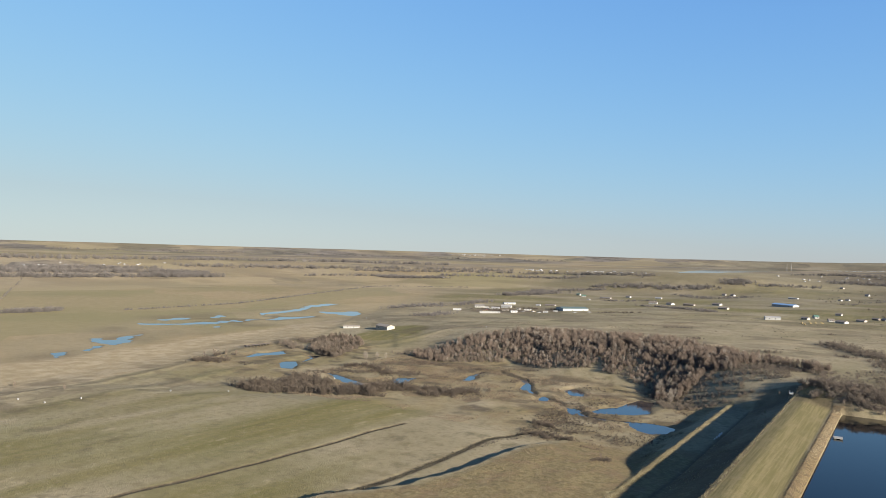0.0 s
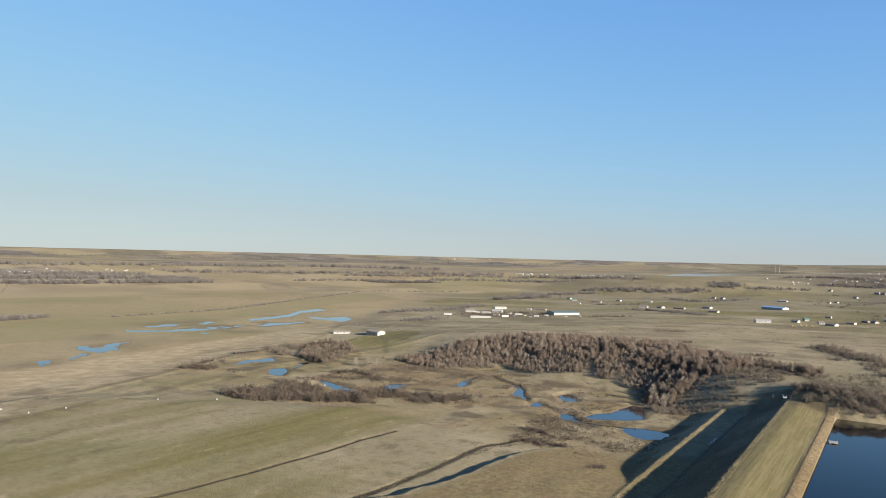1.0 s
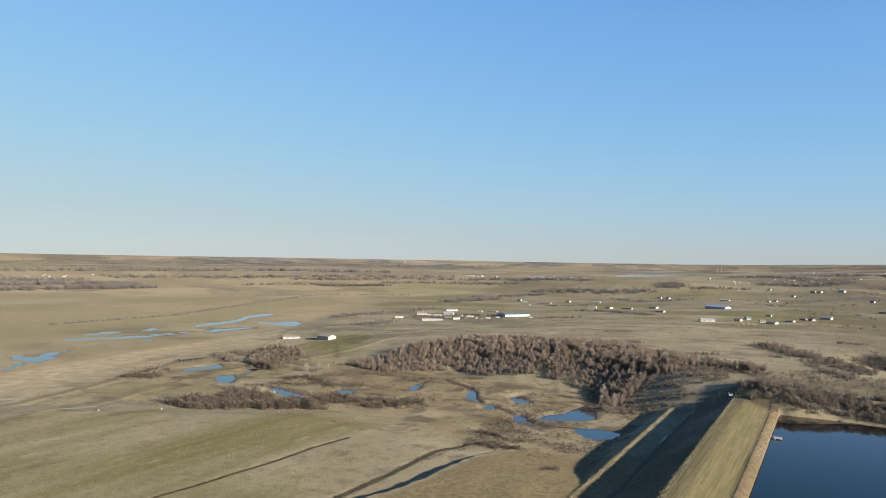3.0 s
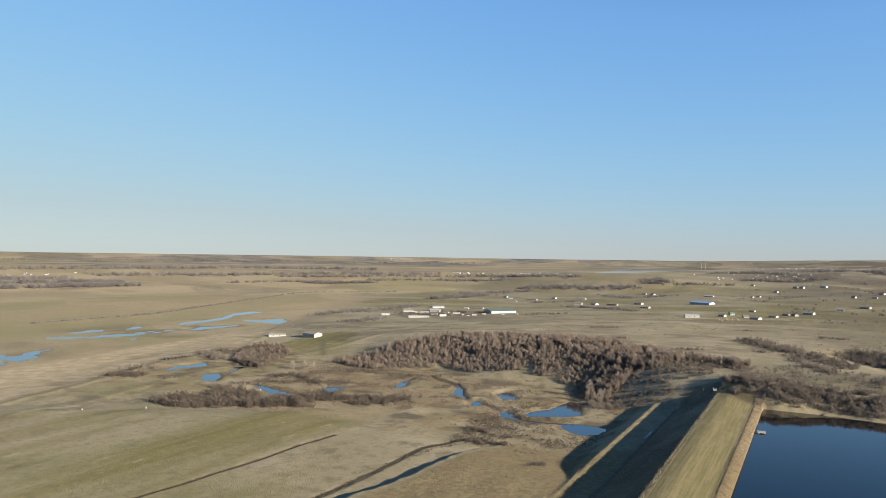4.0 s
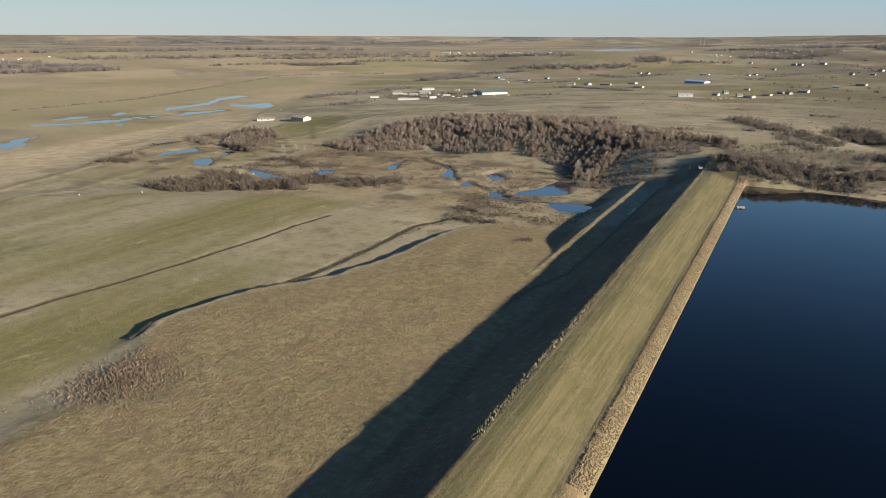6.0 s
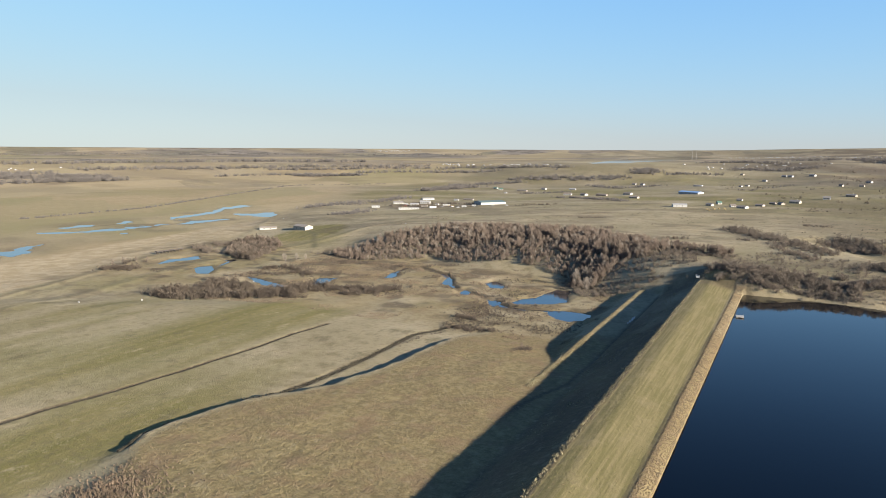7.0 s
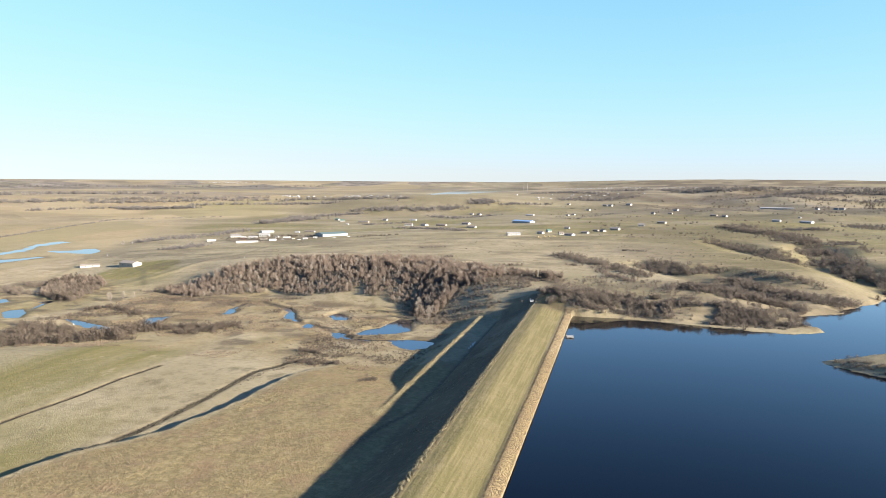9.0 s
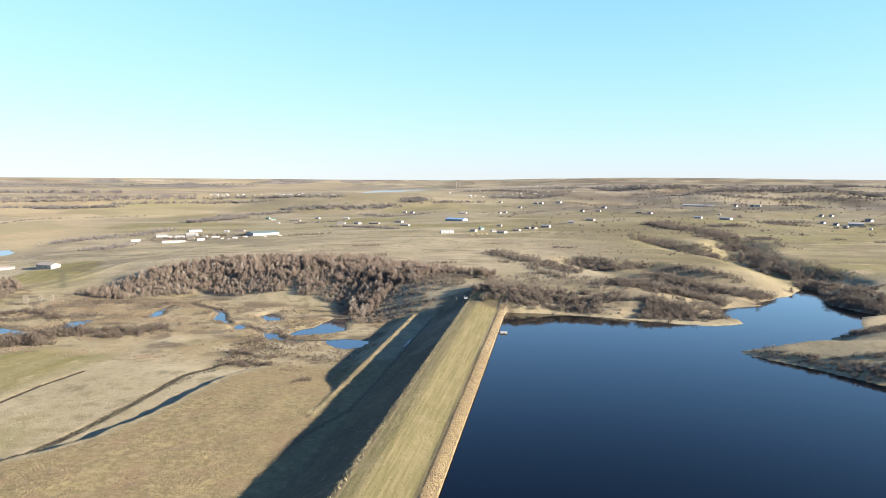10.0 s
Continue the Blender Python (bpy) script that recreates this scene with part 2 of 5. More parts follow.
for name, colour, rough in (("white_paint", (0.27, 0.265, 0.25), 0.6), ("cream_paint", (0.29, 0.26, 0.21), 0.6), ("grey_siding", (0.272, 0.272, 0.264), 0.7), ("tan_siding", (0.205, 0.172, 0.135), 0.7),
                            ("brown_shingle", (0.142, 0.118, 0.098), 0.9), ("grey_shingle", (0.150, 0.136, 0.122), 0.9), ("teal_metal", (0.070, 0.105, 0.100), 0.7), ("blue_metal", (0.15, 0.25, 0.40), 0.6),
                            ("green_metal", (0.06, 0.115, 0.085), 0.7), ("pale_metal", (0.24, 0.232, 0.22), 0.75), ("red_paint", (0.200, 0.040, 0.030), 0.5), ("dark_glass", (0.024, 0.028, 0.032), 0.15),
                            ("weathered_wood", (0.176, 0.144, 0.112), 0.85), ("concrete", (0.360, 0.344, 0.312), 0.85), ("dark_timber", (0.056, 0.044, 0.036), 0.9), ("black_rubber", (0.016, 0.016, 0.016), 0.8), ("straw_bale", (0.304, 0.224, 0.104), 0.9)):
    plain_material(name, colour, rough, 0.0, 0.12, 1.0, 0.1)
# ---- terrain: the dam, the creek valley, the flood plain, the lake and the hills ----
def lattice(ix, iy, seed):
    v = np.sin(ix * 127.1 + iy * 311.7 + seed * 74.7) * 43758.5453
    return v - np.floor(v)


def value_noise(x, y, size, seed=0):
    u, v = x / size, y / size
    iu, iv = np.floor(u), np.floor(v)
    fu, fv = u - iu, v - iv
    fu, fv = fu * fu * (3 - 2 * fu), fv * fv * (3 - 2 * fv)
    a, b = lattice(iu, iv, seed), lattice(iu + 1, iv, seed)
    c, d = lattice(iu, iv + 1, seed), lattice(iu + 1, iv + 1, seed)
    return ((a + (b - a) * fu) * (1 - fv) + (c + (d - c) * fu) * fv) * 2 - 1


def fbm(x, y, size, octaves=4, seed=0):
    total = 0
    for k in range(octaves):
        total = total + value_noise(x + 13.7 * k, y - 9.1 * k, size / 2 ** k, seed + k) / 2 ** k
    return total / 1.6


def step(a, b, v):
    u = np.clip((v - a) / (b - a), 0, 1)
    return u * u * (3 - 2 * u)


def line_distance(x, y, line):
    best = np.full(np.shape(x), 1e9)
    for (ax, ay), (bx, by) in zip(line, line[1:]):
        dx, dy = bx - ax, by - ay
        k = np.clip(((x - ax) * dx + (y - ay) * dy) / (dx * dx + dy * dy + 1e-9), 0, 1)
        best = np.minimum(best, np.hypot(x - ax - k * dx, y - ay - k * dy))
    return best


def inside(x, y, ring):
    odd = np.zeros(np.shape(x), bool)
    for (ax, ay), (bx, by) in zip(ring, ring[1:] + ring[:1]):
        cross = (ay > y) != (by > y)
        odd ^= cross & (x < (bx - ax) * (y - ay) / (by - ay + 1e-12) + ax)
    return odd


def signed_depth(x, y, ring, reach):
    """Metres inside an outline, negative outside; far from it plainly -1000."""
    xs, ys = [p[0] for p in ring], [p[1] for p in ring]
    d = np.full(np.shape(x), -1000.0)
    near = (x > min(xs) - reach) & (x < max(xs) + reach) & (y > min(ys) - reach) & (y < max(ys) + reach)
    if np.any(near):
        u, v = x[near], y[near]
        d[near] = np.where(inside(u, v, ring), 1, -1) * line_distance(u, v, ring + ring[:1])
    return d


LAKE_Z, CREEK_Z, MARSH_Z = -5.0, -18.0, -20.0
CREST_END = 380.0
LAKE = [(18, -330), (18, 350), (48, 350), (83, 344), (107, 337), (129, 331), (148, 329), (167, 338), (168, 350), (160, 362), (162, 385),
        (176, 395), (196, 406), (194, 416), (208, 430), (216, 442), (228, 452), (237, 470), (250, 492), (258, 484), (253, 462), (247, 440), (243, 418), (252, 396), (262, 384),
        (246, 374), (235, 346), (230, 328), (205, 308), (200, 296), (194, 290), (178, 289), (162, 277), (146, 265), (157, 251), (169, 241),
        (193, 213), (240, 190), (300, 150), (420, 80), (420, -200), (250, -330)]
CREEK = [(-56, 303), (-82, 306), (-95, 302), (-107, 303), (-119, 312), (-127, 319), (-137, 328), (-147, 333), (-157, 338), (-171, 353), (-180, 372), (-192, 387), (-206, 394), (-222, 405),
         (-233, 398), (-231, 380), (-226, 356), (-238, 346), (-250, 341), (-262, 330), (-258, 314), (-272, 291), (-302, 302), (-321, 307)]
BROOK = [(-418, 350), (-431, 366), (-407, 370), (-386, 361), (-372, 330)]
# outlines of the pools in the valley and of the standing water in the marsh
POOLS = [[(-110, 319), (-107, 332), (-100, 341), (-100, 354), (-97, 372), (-87, 372), (-79, 335), (-84, 326), (-95, 320), (-104, 315)],
         [(-80, 301), (-78, 309), (-70, 312), (-60, 310), (-55, 308), (-56, 292), (-62, 286), (-70, 290)],
         [(-150, 369), (-147, 380), (-136, 370), (-132, 358), (-138, 355)],
         [(-178, 354), (-185, 380), (-180, 373), (-170, 352), (-173, 349)],
         [(-152, 331), (-153, 342), (-146, 334), (-144, 326), (-149, 326)],
         [(-123, 312), (-122, 320), (-115, 315), (-114, 301), (-119, 305)],
         [(-226, 352), (-231, 367), (-233, 377), (-226, 372), (-222, 364), (-221, 354)],
         [(-266, 319), (-268, 330), (-260, 336), (-250, 342), (-257, 332), (-252, 316), (-255, 308)],
         [(-321, 309), (-302, 304), (-280, 296), (-271, 292), (-272, 286), (-285, 287), (-310, 300)],
         [(-383, 315), (-386, 326), (-381, 330), (-370, 324), (-354, 302), (-363, 299)],
         [(-444, 326), (-441, 337), (-432, 346), (-432, 364), (-417, 355), (-417, 342), (-424, 334), (-423, 317), (-432, 319)],
         [(-391, 358), (-391, 366), (-384, 366), (-381, 357), (-385, 355)]]
MARSH = [[(-738, 410), (-703, 452), (-692, 482), (-676, 508), (-667, 478), (-682, 438), (-719, 405)],
         [(-642, 451), (-665, 490), (-639, 464), (-624, 442)],
         [(-754, 452), (-760, 492), (-744, 512), (-735, 485), (-739, 452)],
         [(-735, 512), (-754, 552), (-737, 557), (-721, 515)],
         [(-752, 619), (-746, 630), (-750, 666), (-763, 714), (-802, 773), (-810, 832), (-773, 828), (-766, 780), (-763, 747), (-730, 691), (-720, 641), (-724, 609), (-694, 580), (-716, 590)],
         [(-709, 704), (-685, 726), (-675, 756), (-611, 715), (-603, 675), (-648, 680), (-693, 692)],
         [(-639, 294), (-641, 308), (-616, 303), (-618, 313), (-643, 338), (-633, 346), (-636, 357), (-613, 331), (-587, 308), (-578, 288), (-602, 288), (-619, 289)],
         [(-554, 211), (-573, 230), (-571, 243), (-549, 229), (-541, 213)],
         [(-567, 245), (-587, 272), (-587, 284), (-571, 270), (-553, 246)]]
SEEP = [(-706, 489), (-687, 558), (-671, 642)]
DITCH = [(-190, -60), (-186, 20), (-185, 37), (-183, 57), (-179, 77), (-176, 111), (-173, 149), (-174, 180), (-171, 206)]
DRAIN = [(-112, 246), (-117, 234), (-120, 210), (-119, 190), (-118, 164), (-118, 143), (-119, 120), (-122, 102), (-127, 84)]
SCARP = [(-92, 244), (-99, 231), (-100, 206), (-99, 177), (-101, 150), (-106, 122), (-113, 108), (-121, 97), (-127, 83), (-131, 61), (-131, 52), (-127, 40), (-117, 26), (-110, 10), (-108, -80)]
GULLIES = [([(258, 486), (258, 520), (245, 559), (238, 632), (255, 720), (268, 800)], 44, 9), ([(222, 452), (203, 446), (172, 468), (150, 500), (130, 545)], 30, 5.5),
           ([(177, 392), (163, 425), (146, 452), (120, 482), (100, 522), (78, 575)], 34, 6.5), ([(238, 632), (208, 660), (190, 725), (173, 829)], 38, 5)]
RAIL = [(-380, -100), (-395, 80), (-406, 173), (-418, 220), (-439, 278), (-466, 350), (-464, 385), (-474, 460), (-530, 560), (-620, 700)]
TRACK = [(-330, 0), (-372, 223), (-384, 271), (-399, 329), (-394, 394), (-390, 466), (-372, 516), (-350, 580), (-390, 743), (-370, 815), (-377, 948), (-289, 986), (-186, 1059)]
RIVER = [(-600, 2290), (-560, 2228), (-500, 2390), (-460, 2975), (-320, 3960), (-380, 4250), (-673, 4220), (-680, 3165)]
RIVER_Z = 30.0
CAM_X, CAM_Y = 52.0, -98.0


def height(x, y):
    """Ground height in metres over the crest of the dam."""
    far = np.hypot(x - CAM_X, y - CAM_Y)
    # plateau beyond the bluff, sinking to the flood plain in the west
    toe = np.interp(x, [-900, -650, -520, -450, -342, -284, -233, -171, -98, -60, -20, 10, 30, 160, 260, 420, 900], [760, 640, 520, 470, 440, 412, 425, 404, 392, 366, 335, 300, 300, 320, 330, 300, 250])
    up = y - toe + 8 * value_noise(x, y, 45, 3)
    lift = np.interp(x, [-950, -700, -560, -440, -340, -240, -120, 0, 200, 900], [0, 1, 5, 10, 15, 19, 21, 22, 24, 26])
    slope = np.interp(x, [-700, -450, -300, -100, 0, 60, 200], [240, 150, 110, 96, 80, 70, 90])
    z = -17.3 + lift * np.sin(np.clip(up / slope, 0, 1) * 1.5708) ** 1.5
    z = z - np.interp(y, [520, 800, 1000, 1300, 2200], [0, 2, 6, 9, 14]) * np.interp(x, [-700, -300, 100, 500], [0.3, 1, 0.6, 0.2]) * step(0, 200, up)
    # flood plain in the west
    plain = np.interp(y, [-200, 100, 300, 420, 520, 700, 1000, 1400], [-395, -405, -455, -500, -548, -588, -740, -900])
    west = step(30, -50, x - plain)
    z = z * (1 - west) + (-19.75 + 0.25 * fbm(x, y, 80, 3, 5)) * west
    # hay field bench south of the creek
    edge = np.interp(x, [-480, -370, -320, -300, -270, -225, -185, -150, -110, -80, -40], [110, 196, 214, 226, 240, 268, 262, 250, 242, 236, 225])
    bench = step(0, 42, edge - y + 5 * value_noise(x, y, 30, 8)) * step(-470, -385, x)
    z = z + bench * (3.2 + 1.1 * np.clip((edge - y) / 200, 0, 1) + 0.7 * fbm(x, y, 90, 3, 11)) * (1 - west)
    # reed field, a little higher, behind a short scarp
    ring = SCARP + [(60, -80), (60, 244)]
    depth = np.where(inside(x, y, ring), 1, -1) * line_distance(x, y, SCARP)
    soft = 14 * step(52, 24, y)
    reed = step(-1.2 - soft, 2.2 + soft, depth + 0.8 * value_noise(x, y, 7, 21) + 0.5 * value_noise(x, y, 2.6, 23)) * step(250, 150, y + 0.12 * x)
    z = z + reed * (2.9 + 0.4 * fbm(x, y, 12, 4, 22))
    # low rough ground of the valley floor
    low = step(-14.5, -17, z) * (1 - west)
    z = z + low * (0.45 * fbm(x, y, 17, 4, 31) + 0.28)
    # railway bank and farm track
    z = z + 0.5 * step(7, 2.5, line_distance(x, y, RAIL)) * (1 - step(12, 9, np.hypot(x + 467, y - 366)))
    z = z + 0.45 * step(9, 3, line_distance(x, y, TRACK)) * step(660, 560, y) * step(120, 180, y)
    # ditches
    for line, wide, deep in ((DITCH, 1.8, 0.45), (DRAIN, 2.2, 0.5)):
        z = z - deep * step(wide, 0.4, line_distance(x, y, line) + 0.5 * value_noise(x, y, 5, 41))
    # the dam
    dam = dam_profile(x) + 0.12 * fbm(x, y, 6, 3, 51)
    fade = step(CREST_END + 28, CREST_END - 6, y + 0.3 * np.clip(-x, 0, 60)) * step(-330, -300, y)
    z = np.where((x > -56) & (x < 40), np.maximum(z, dam * fade + (1 - fade) * -40), z)
    # lake basin and the shores round it
    shore = line_distance(x, y, LAKE + LAKE[:1])
    wet = inside(x, y, LAKE)
    east = step(14, 60, x) * step(1.0, 1.6, (far + 600) / 600 + 1)
    rise = LAKE_Z + 0.3 + 0.05 * np.clip(shore, 0, 12) + 17 * (1 - np.exp(-np.clip(shore - 2, 0, None) / np.where((x > 120) & (y < 345), 44, 62))) + 0.9 * fbm(x, y, 60, 4, 61) * step(4, 40, shore)
    onland = step(24, 70, x) * step(2600, 1500, far)
    z = z * (1 - onland) + np.minimum(np.maximum(z, -4.6), rise) * onland
    z = np.where((x > 55) & (y < 330), rise, z)
    z = np.where(wet & (x > 24.5), LAKE_Z - 0.35 - 0.12 * np.clip(shore, 0, 40), z)
    for line, wide, deep in GULLIES:
        d = line_distance(x, y, line)
        cut = deep * step(wide, 0, d) * step(-4, 6, z)
        z = np.where(wet, z, np.maximum(z - cut, np.minimum(z, -4.4)))
    # creek, pools and marsh
    bed = np.minimum(line_distance(x, y, CREEK), line_distance(x, y, BROOK)) + 1.2 * value_noise(x, y, 9, 71)
    z = np.where(z < -13, z - (1.1 + 0.4 * value_noise(x, y, 20, 74)) * step(3.3, 1.2, bed), z)
    ragged = 0.9 * value_noise(x, y, 7, 72)
    for ring in POOLS:
        d = signed_depth(x, y, ring, 20) + ragged
        z = np.where(z < -12, np.minimum(z, -17.6 - 1.2 * step(-1.0, 1.4, d) + 9 * step(2, 17, -d)), z)
    wetland = west * step(180, 215, y) * step(930, 860, y)
    ragged = 3 * value_noise(x, y, 22, 73) + 4 * value_noise(x, y, 8, 75) - 2.5
    for ring in MARSH:
        z = z - wetland * 0.75 * step(-1, 2.5, signed_depth(x, y, ring, 12) + ragged)
    seep = line_distance(x, y, SEEP)
    z = z - wetland * 0.5 * step(50, 15, seep) * (0.5 + 1.3 * fbm(x, y, 30, 3, 76))
    # rolling hills in the north and east, and the land that rises to the skyline
    roll = step(500, 1500, far) * step(-900, 200, x + 0.12 * y)
    hilly = step(900, 1900, far) * step(-150, 450, x) * step(4200, 2600, far)
    z = z + roll * (4 * fbm(x + 0.5 * y, y, 330, 4, 81) + 2.2 * (1 - np.abs(value_noise(x, y, 170, 83))))
    z = z + hilly * (9 * fbm(x, y, 210, 4, 85) + 14 * (0.5 - np.abs(value_noise(x + 40 * value_noise(x, y, 120, 86), y * 0.8, 260, 87))))
    z = z + np.interp(far, [1900, 2250, 2600, 4150, 4500, 4850], [0, 17, 42, 45, 62, 86]) * np.interp(x, [-3000, 0, 1000, 2000], [1.0, 0.97, 0.93, 0.9])
    z = z + step(2400, 4400, far) * (2.0 * fbm(x, y, 500, 4, 91) + step(-300, 900, x) * 5 * fbm(x, y, 320, 4, 93))
    crags = step(1950, 2600, far) * step(-150, 500, x) * step(4000, 3100, far)
    fold = 1 - 2 * np.abs(value_noise(x + 0.3 * y + 60 * value_noise(x, y, 180, 141), y - 0.2 * x, 330, 142))
    z = z + crags * (8 * fold - 5 + 6 * fbm(x, y, 240, 4, 144))
    river = np.where(inside(x, y, RIVER), 1, -1) * line_distance(x, y, RIVER + RIVER[:1]) + 20 * value_noise(x, y, 120, 97)
    bank = step(-520, -60, river)
    z = np.where(river > -520, z * (1 - bank) + (RIVER_Z + 0.3) * bank - 2.5 * step(-5, 25, river), z)
    behind = step(-250, -700, y)
    return z * (1 - behind) + (4 + 3 * fbm(x, y, 300, 3, 95) + np.clip((far - 2300) / 2550, 0, 1) * 60) * behind


def dam_profile(x):
    """Height of the embankment across its length: lake slope, crest, shaded face, berm and toe."""
    return np.interp(x, [-60, -53, -38.9, -37.2, -36, -34.6, -27, -25.2, -24.6, -23.6, -0.6, 0.3, 6, 19.2, 20.0, 20.8, 30, 40], [-19, -17.8, -11.5, -10.95, -11.05, -11.6, -12.0, -12.1, -12.7, -11.6, -0.2, 0.1, 0.15, -2.55, -2.72, -2.45, -6.5, -11])


def graded(lo, hi, fine):
    """Grid lines with the spacing given over stretches, which widens outside them."""
    def size(v):
        best = 60.0
        for a, b, s in fine:
            gap = max(a - v, v - b, 0)
            best = min(best, s + 0.045 * gap)
        return best
    out, v = [lo], lo
    while v < hi:
        v += size(v)
        out.append(v)
    return np.array(out)


def build_ground():
    gx = graded(-5200, 5200, [(-60, 32, 1.6), (-192, -168, 0.8), (-134, -96, 1.0), (-430, 60, 2.0), (-820, -430, 3.6), (60, 300, 2.8)])
    gy = graded(-5200, 5200, [(0, 470, 1.9), (-60, 620, 3.0), (620, 1000, 6)])
    nx, ny = len(gx), len(gy)
    xx, yy = np.meshgrid(gx, gy)
    zz = height(xx, yy)
    me = bpy.data.meshes.new("ground")
    me.vertices.add(nx * ny)
    me.vertices.foreach_set("co", np.stack([xx, yy, zz], -1).astype(np.float32).ravel())
    q = (np.arange(ny - 1)[:, None] * nx + np.arange(nx - 1)[None, :]).ravel()
    quads = np.stack([q, q + 1, q + nx + 1, q + nx], 1).astype(np.int32)
    me.loops.add(quads.size)
    me.loops.foreach_set("vertex_index", quads.ravel())
    me.polygons.add(len(quads))
    me.polygons.foreach_set("loop_start", np.arange(len(quads), dtype=np.int32) * 4)
    me.polygons.foreach_set("use_smooth", np.ones(len(quads), bool))
    me.update(calc_edges=True)
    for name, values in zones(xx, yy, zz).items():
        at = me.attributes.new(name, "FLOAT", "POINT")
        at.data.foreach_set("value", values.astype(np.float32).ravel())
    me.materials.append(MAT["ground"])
    return tagged(new("ground", me), "dry autumn grassland, hay fields, reed beds and low hills", "ground", kind="structure")


LANE = [(-446, 540), (-410, 510), (-391, 483), (-366, 452)]


def zones(x, y, z):
    """Where each kind of ground cover grows, 0 to 1; the mud also holds painted shade."""
    far = np.hypot(x - CAM_X, y - CAM_Y)
    mottle = fbm(x, y, 60, 4, 101)
    plain_line = np.interp(y, [-200, 100, 300, 420, 520, 700, 1000, 1400], [-395, -405, -455, -500, -548, -588, -740, -900])
    west = step(70, -80, x - plain_line + 30 * mottle)
    edge = np.interp(x, [-480, -370, -320, -300, -270, -225, -185, -150, -110, -80, -40], [110, 196, 214, 226, 240, 268, 262, 250, 242, 236, 225])
    hay = step(-5, 25, edge - y) * step(-400, -370, x) * (1 - west)
    ring = SCARP + [(60, -80), (60, 244)]
    reed = np.where(inside(x, y, ring), 1.0, 0.0) * step(3, 8, line_distance(x, y, SCARP)) * step(262, 225, y + 0.1 * x)
    hay = hay * (1 - np.where(inside(x, y, ring), 1.0, 0.0))
    valley = step(-13.8, -16.5, z) * (1 - west) * step(220, 280, y) * step(480, 430, y)
    green = np.clip(hay * (0.22 + 1.3 * fbm(x * 2.6, y * 0.22, 60, 3, 102)), 0, 1)
    green = np.maximum(green, step(700, 1000, y + 0.2 * x) * (1 - west) * step(2600, 1800, far) * np.clip(0.42 + 1.5 * fbm(x, y * 2.2, 170, 4, 103), 0, 0.9))
    green = np.maximum(green, step(45, 12, line_distance(x, y, [(-440, 530), (-400, 500), (-385, 440), (-378, 330), (-380, 240)]) + 14 * mottle) * 0.55)
    green = np.maximum(green, 0.95 * step(44, 34, np.hypot(x + 425, (y - 522) * 0.9) + 10 * mottle))
    green = np.maximum(green, 0.8 * step(-40, 60, x - 110) * step(420, 560, y) * step(2300, 1500, far) * np.clip(0.5 + 1.4 * fbm(x, y, 140, 4, 104), 0, 1))
    wet_ring = [(-541, 170), (-644, 216), (-693, 305), (-790, 450), (-775, 615), (-815, 800), (-790, 835), (-614, 720), (-570, 590), (-618, 469), (-584, 352), (-577, 286), (-544, 230)]
    marsh = west * step(-25, 20, np.where(inside(x, y, wet_ring), 1, -1) * line_distance(x, y, wet_ring + wet_ring[:1]) + 22 * mottle)
    low = west * step(-19.72, -19.95, z) * marsh
    rail_x = np.interp(y, [-100, 80, 173, 220, 278, 350, 385, 460, 560, 700], [-380, -395, -406, -418, -439, -466, -464, -474, -530, -620])
    upper_x = np.interp(y, [0, 171, 251, 336, 521, 649, 760], [-535, -543, -544, -561, -596, -600, -640])
    pale = step(4, 14, rail_x - x + 6 * mottle) * step(-6, 10, x - upper_x + 8 * mottle) * step(820, 700, y) * np.clip(1.0 + 0.3 * fbm(x, y, 30, 3, 119), 0.75, 1)
    pale = np.maximum(pale, valley * np.clip(0.15 + 0.9 * fbm(x, y, 25, 3, 105), 0, 0.6))
    plain = west * (1 - 0.5 * marsh)
    # far woodland; its haze-grey colour comes in with distance
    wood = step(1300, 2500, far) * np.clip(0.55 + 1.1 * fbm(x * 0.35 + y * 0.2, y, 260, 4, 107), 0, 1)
    crest = np.where((x > -0.4) & (x < 20.3) & (y < CREST_END + 8), 1.0, 0.0)
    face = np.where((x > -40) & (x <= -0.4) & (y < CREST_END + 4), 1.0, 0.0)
    track = np.maximum(0.55 * step(4.5, 1.5, line_distance(x, y, TRACK)), 0.9 * step(4.0, 1.8, line_distance(x, y, LANE))) * 0.8
    wetline = np.maximum(step(1.9, 1.0, line_distance(x, y, DITCH) + 0.4 * value_noise(x, y, 6, 129)), step(2.4, 1.1, line_distance(x, y, DRAIN) + 0.4 * value_noise(x, y, 5, 133)))
    mud_and_shade = np.maximum(wetline, np.maximum(low * 0.6, marsh * np.clip(0.12 + 0.7 * fbm(x, y, 70, 3, 109), 0, 0.4)))
    # muddy creek and brook banks, their dark rims also painting in bank shadow
    mud_and_shade = np.maximum(mud_and_shade, step(5.5, 2.5, line_distance(x, y, CREEK)) * step(-16, -17.3, z) * 0.8)
    mud_and_shade = np.maximum(mud_and_shade, step(5.0, 2.0, line_distance(x, y, BROOK)) * step(-16, -17.3, z) * 0.8)
    for ring in POOLS:
        mud_and_shade = np.maximum(mud_and_shade, step(-5, -1, signed_depth(x, y, ring, 8) + mottle * 3) * step(-16, -17, z) * 0.6)
    # dark weeds on the dam's face, which also paint its shade deeper
    mud_and_shade = np.maximum(mud_and_shade, face * step(-38, -33, x) * np.clip(0.12 + 0.6 * step(-25, -22, x) + 0.5 * fbm(x * 1.5, y * 0.5, 16, 3, 131), 0.05, 0.9))
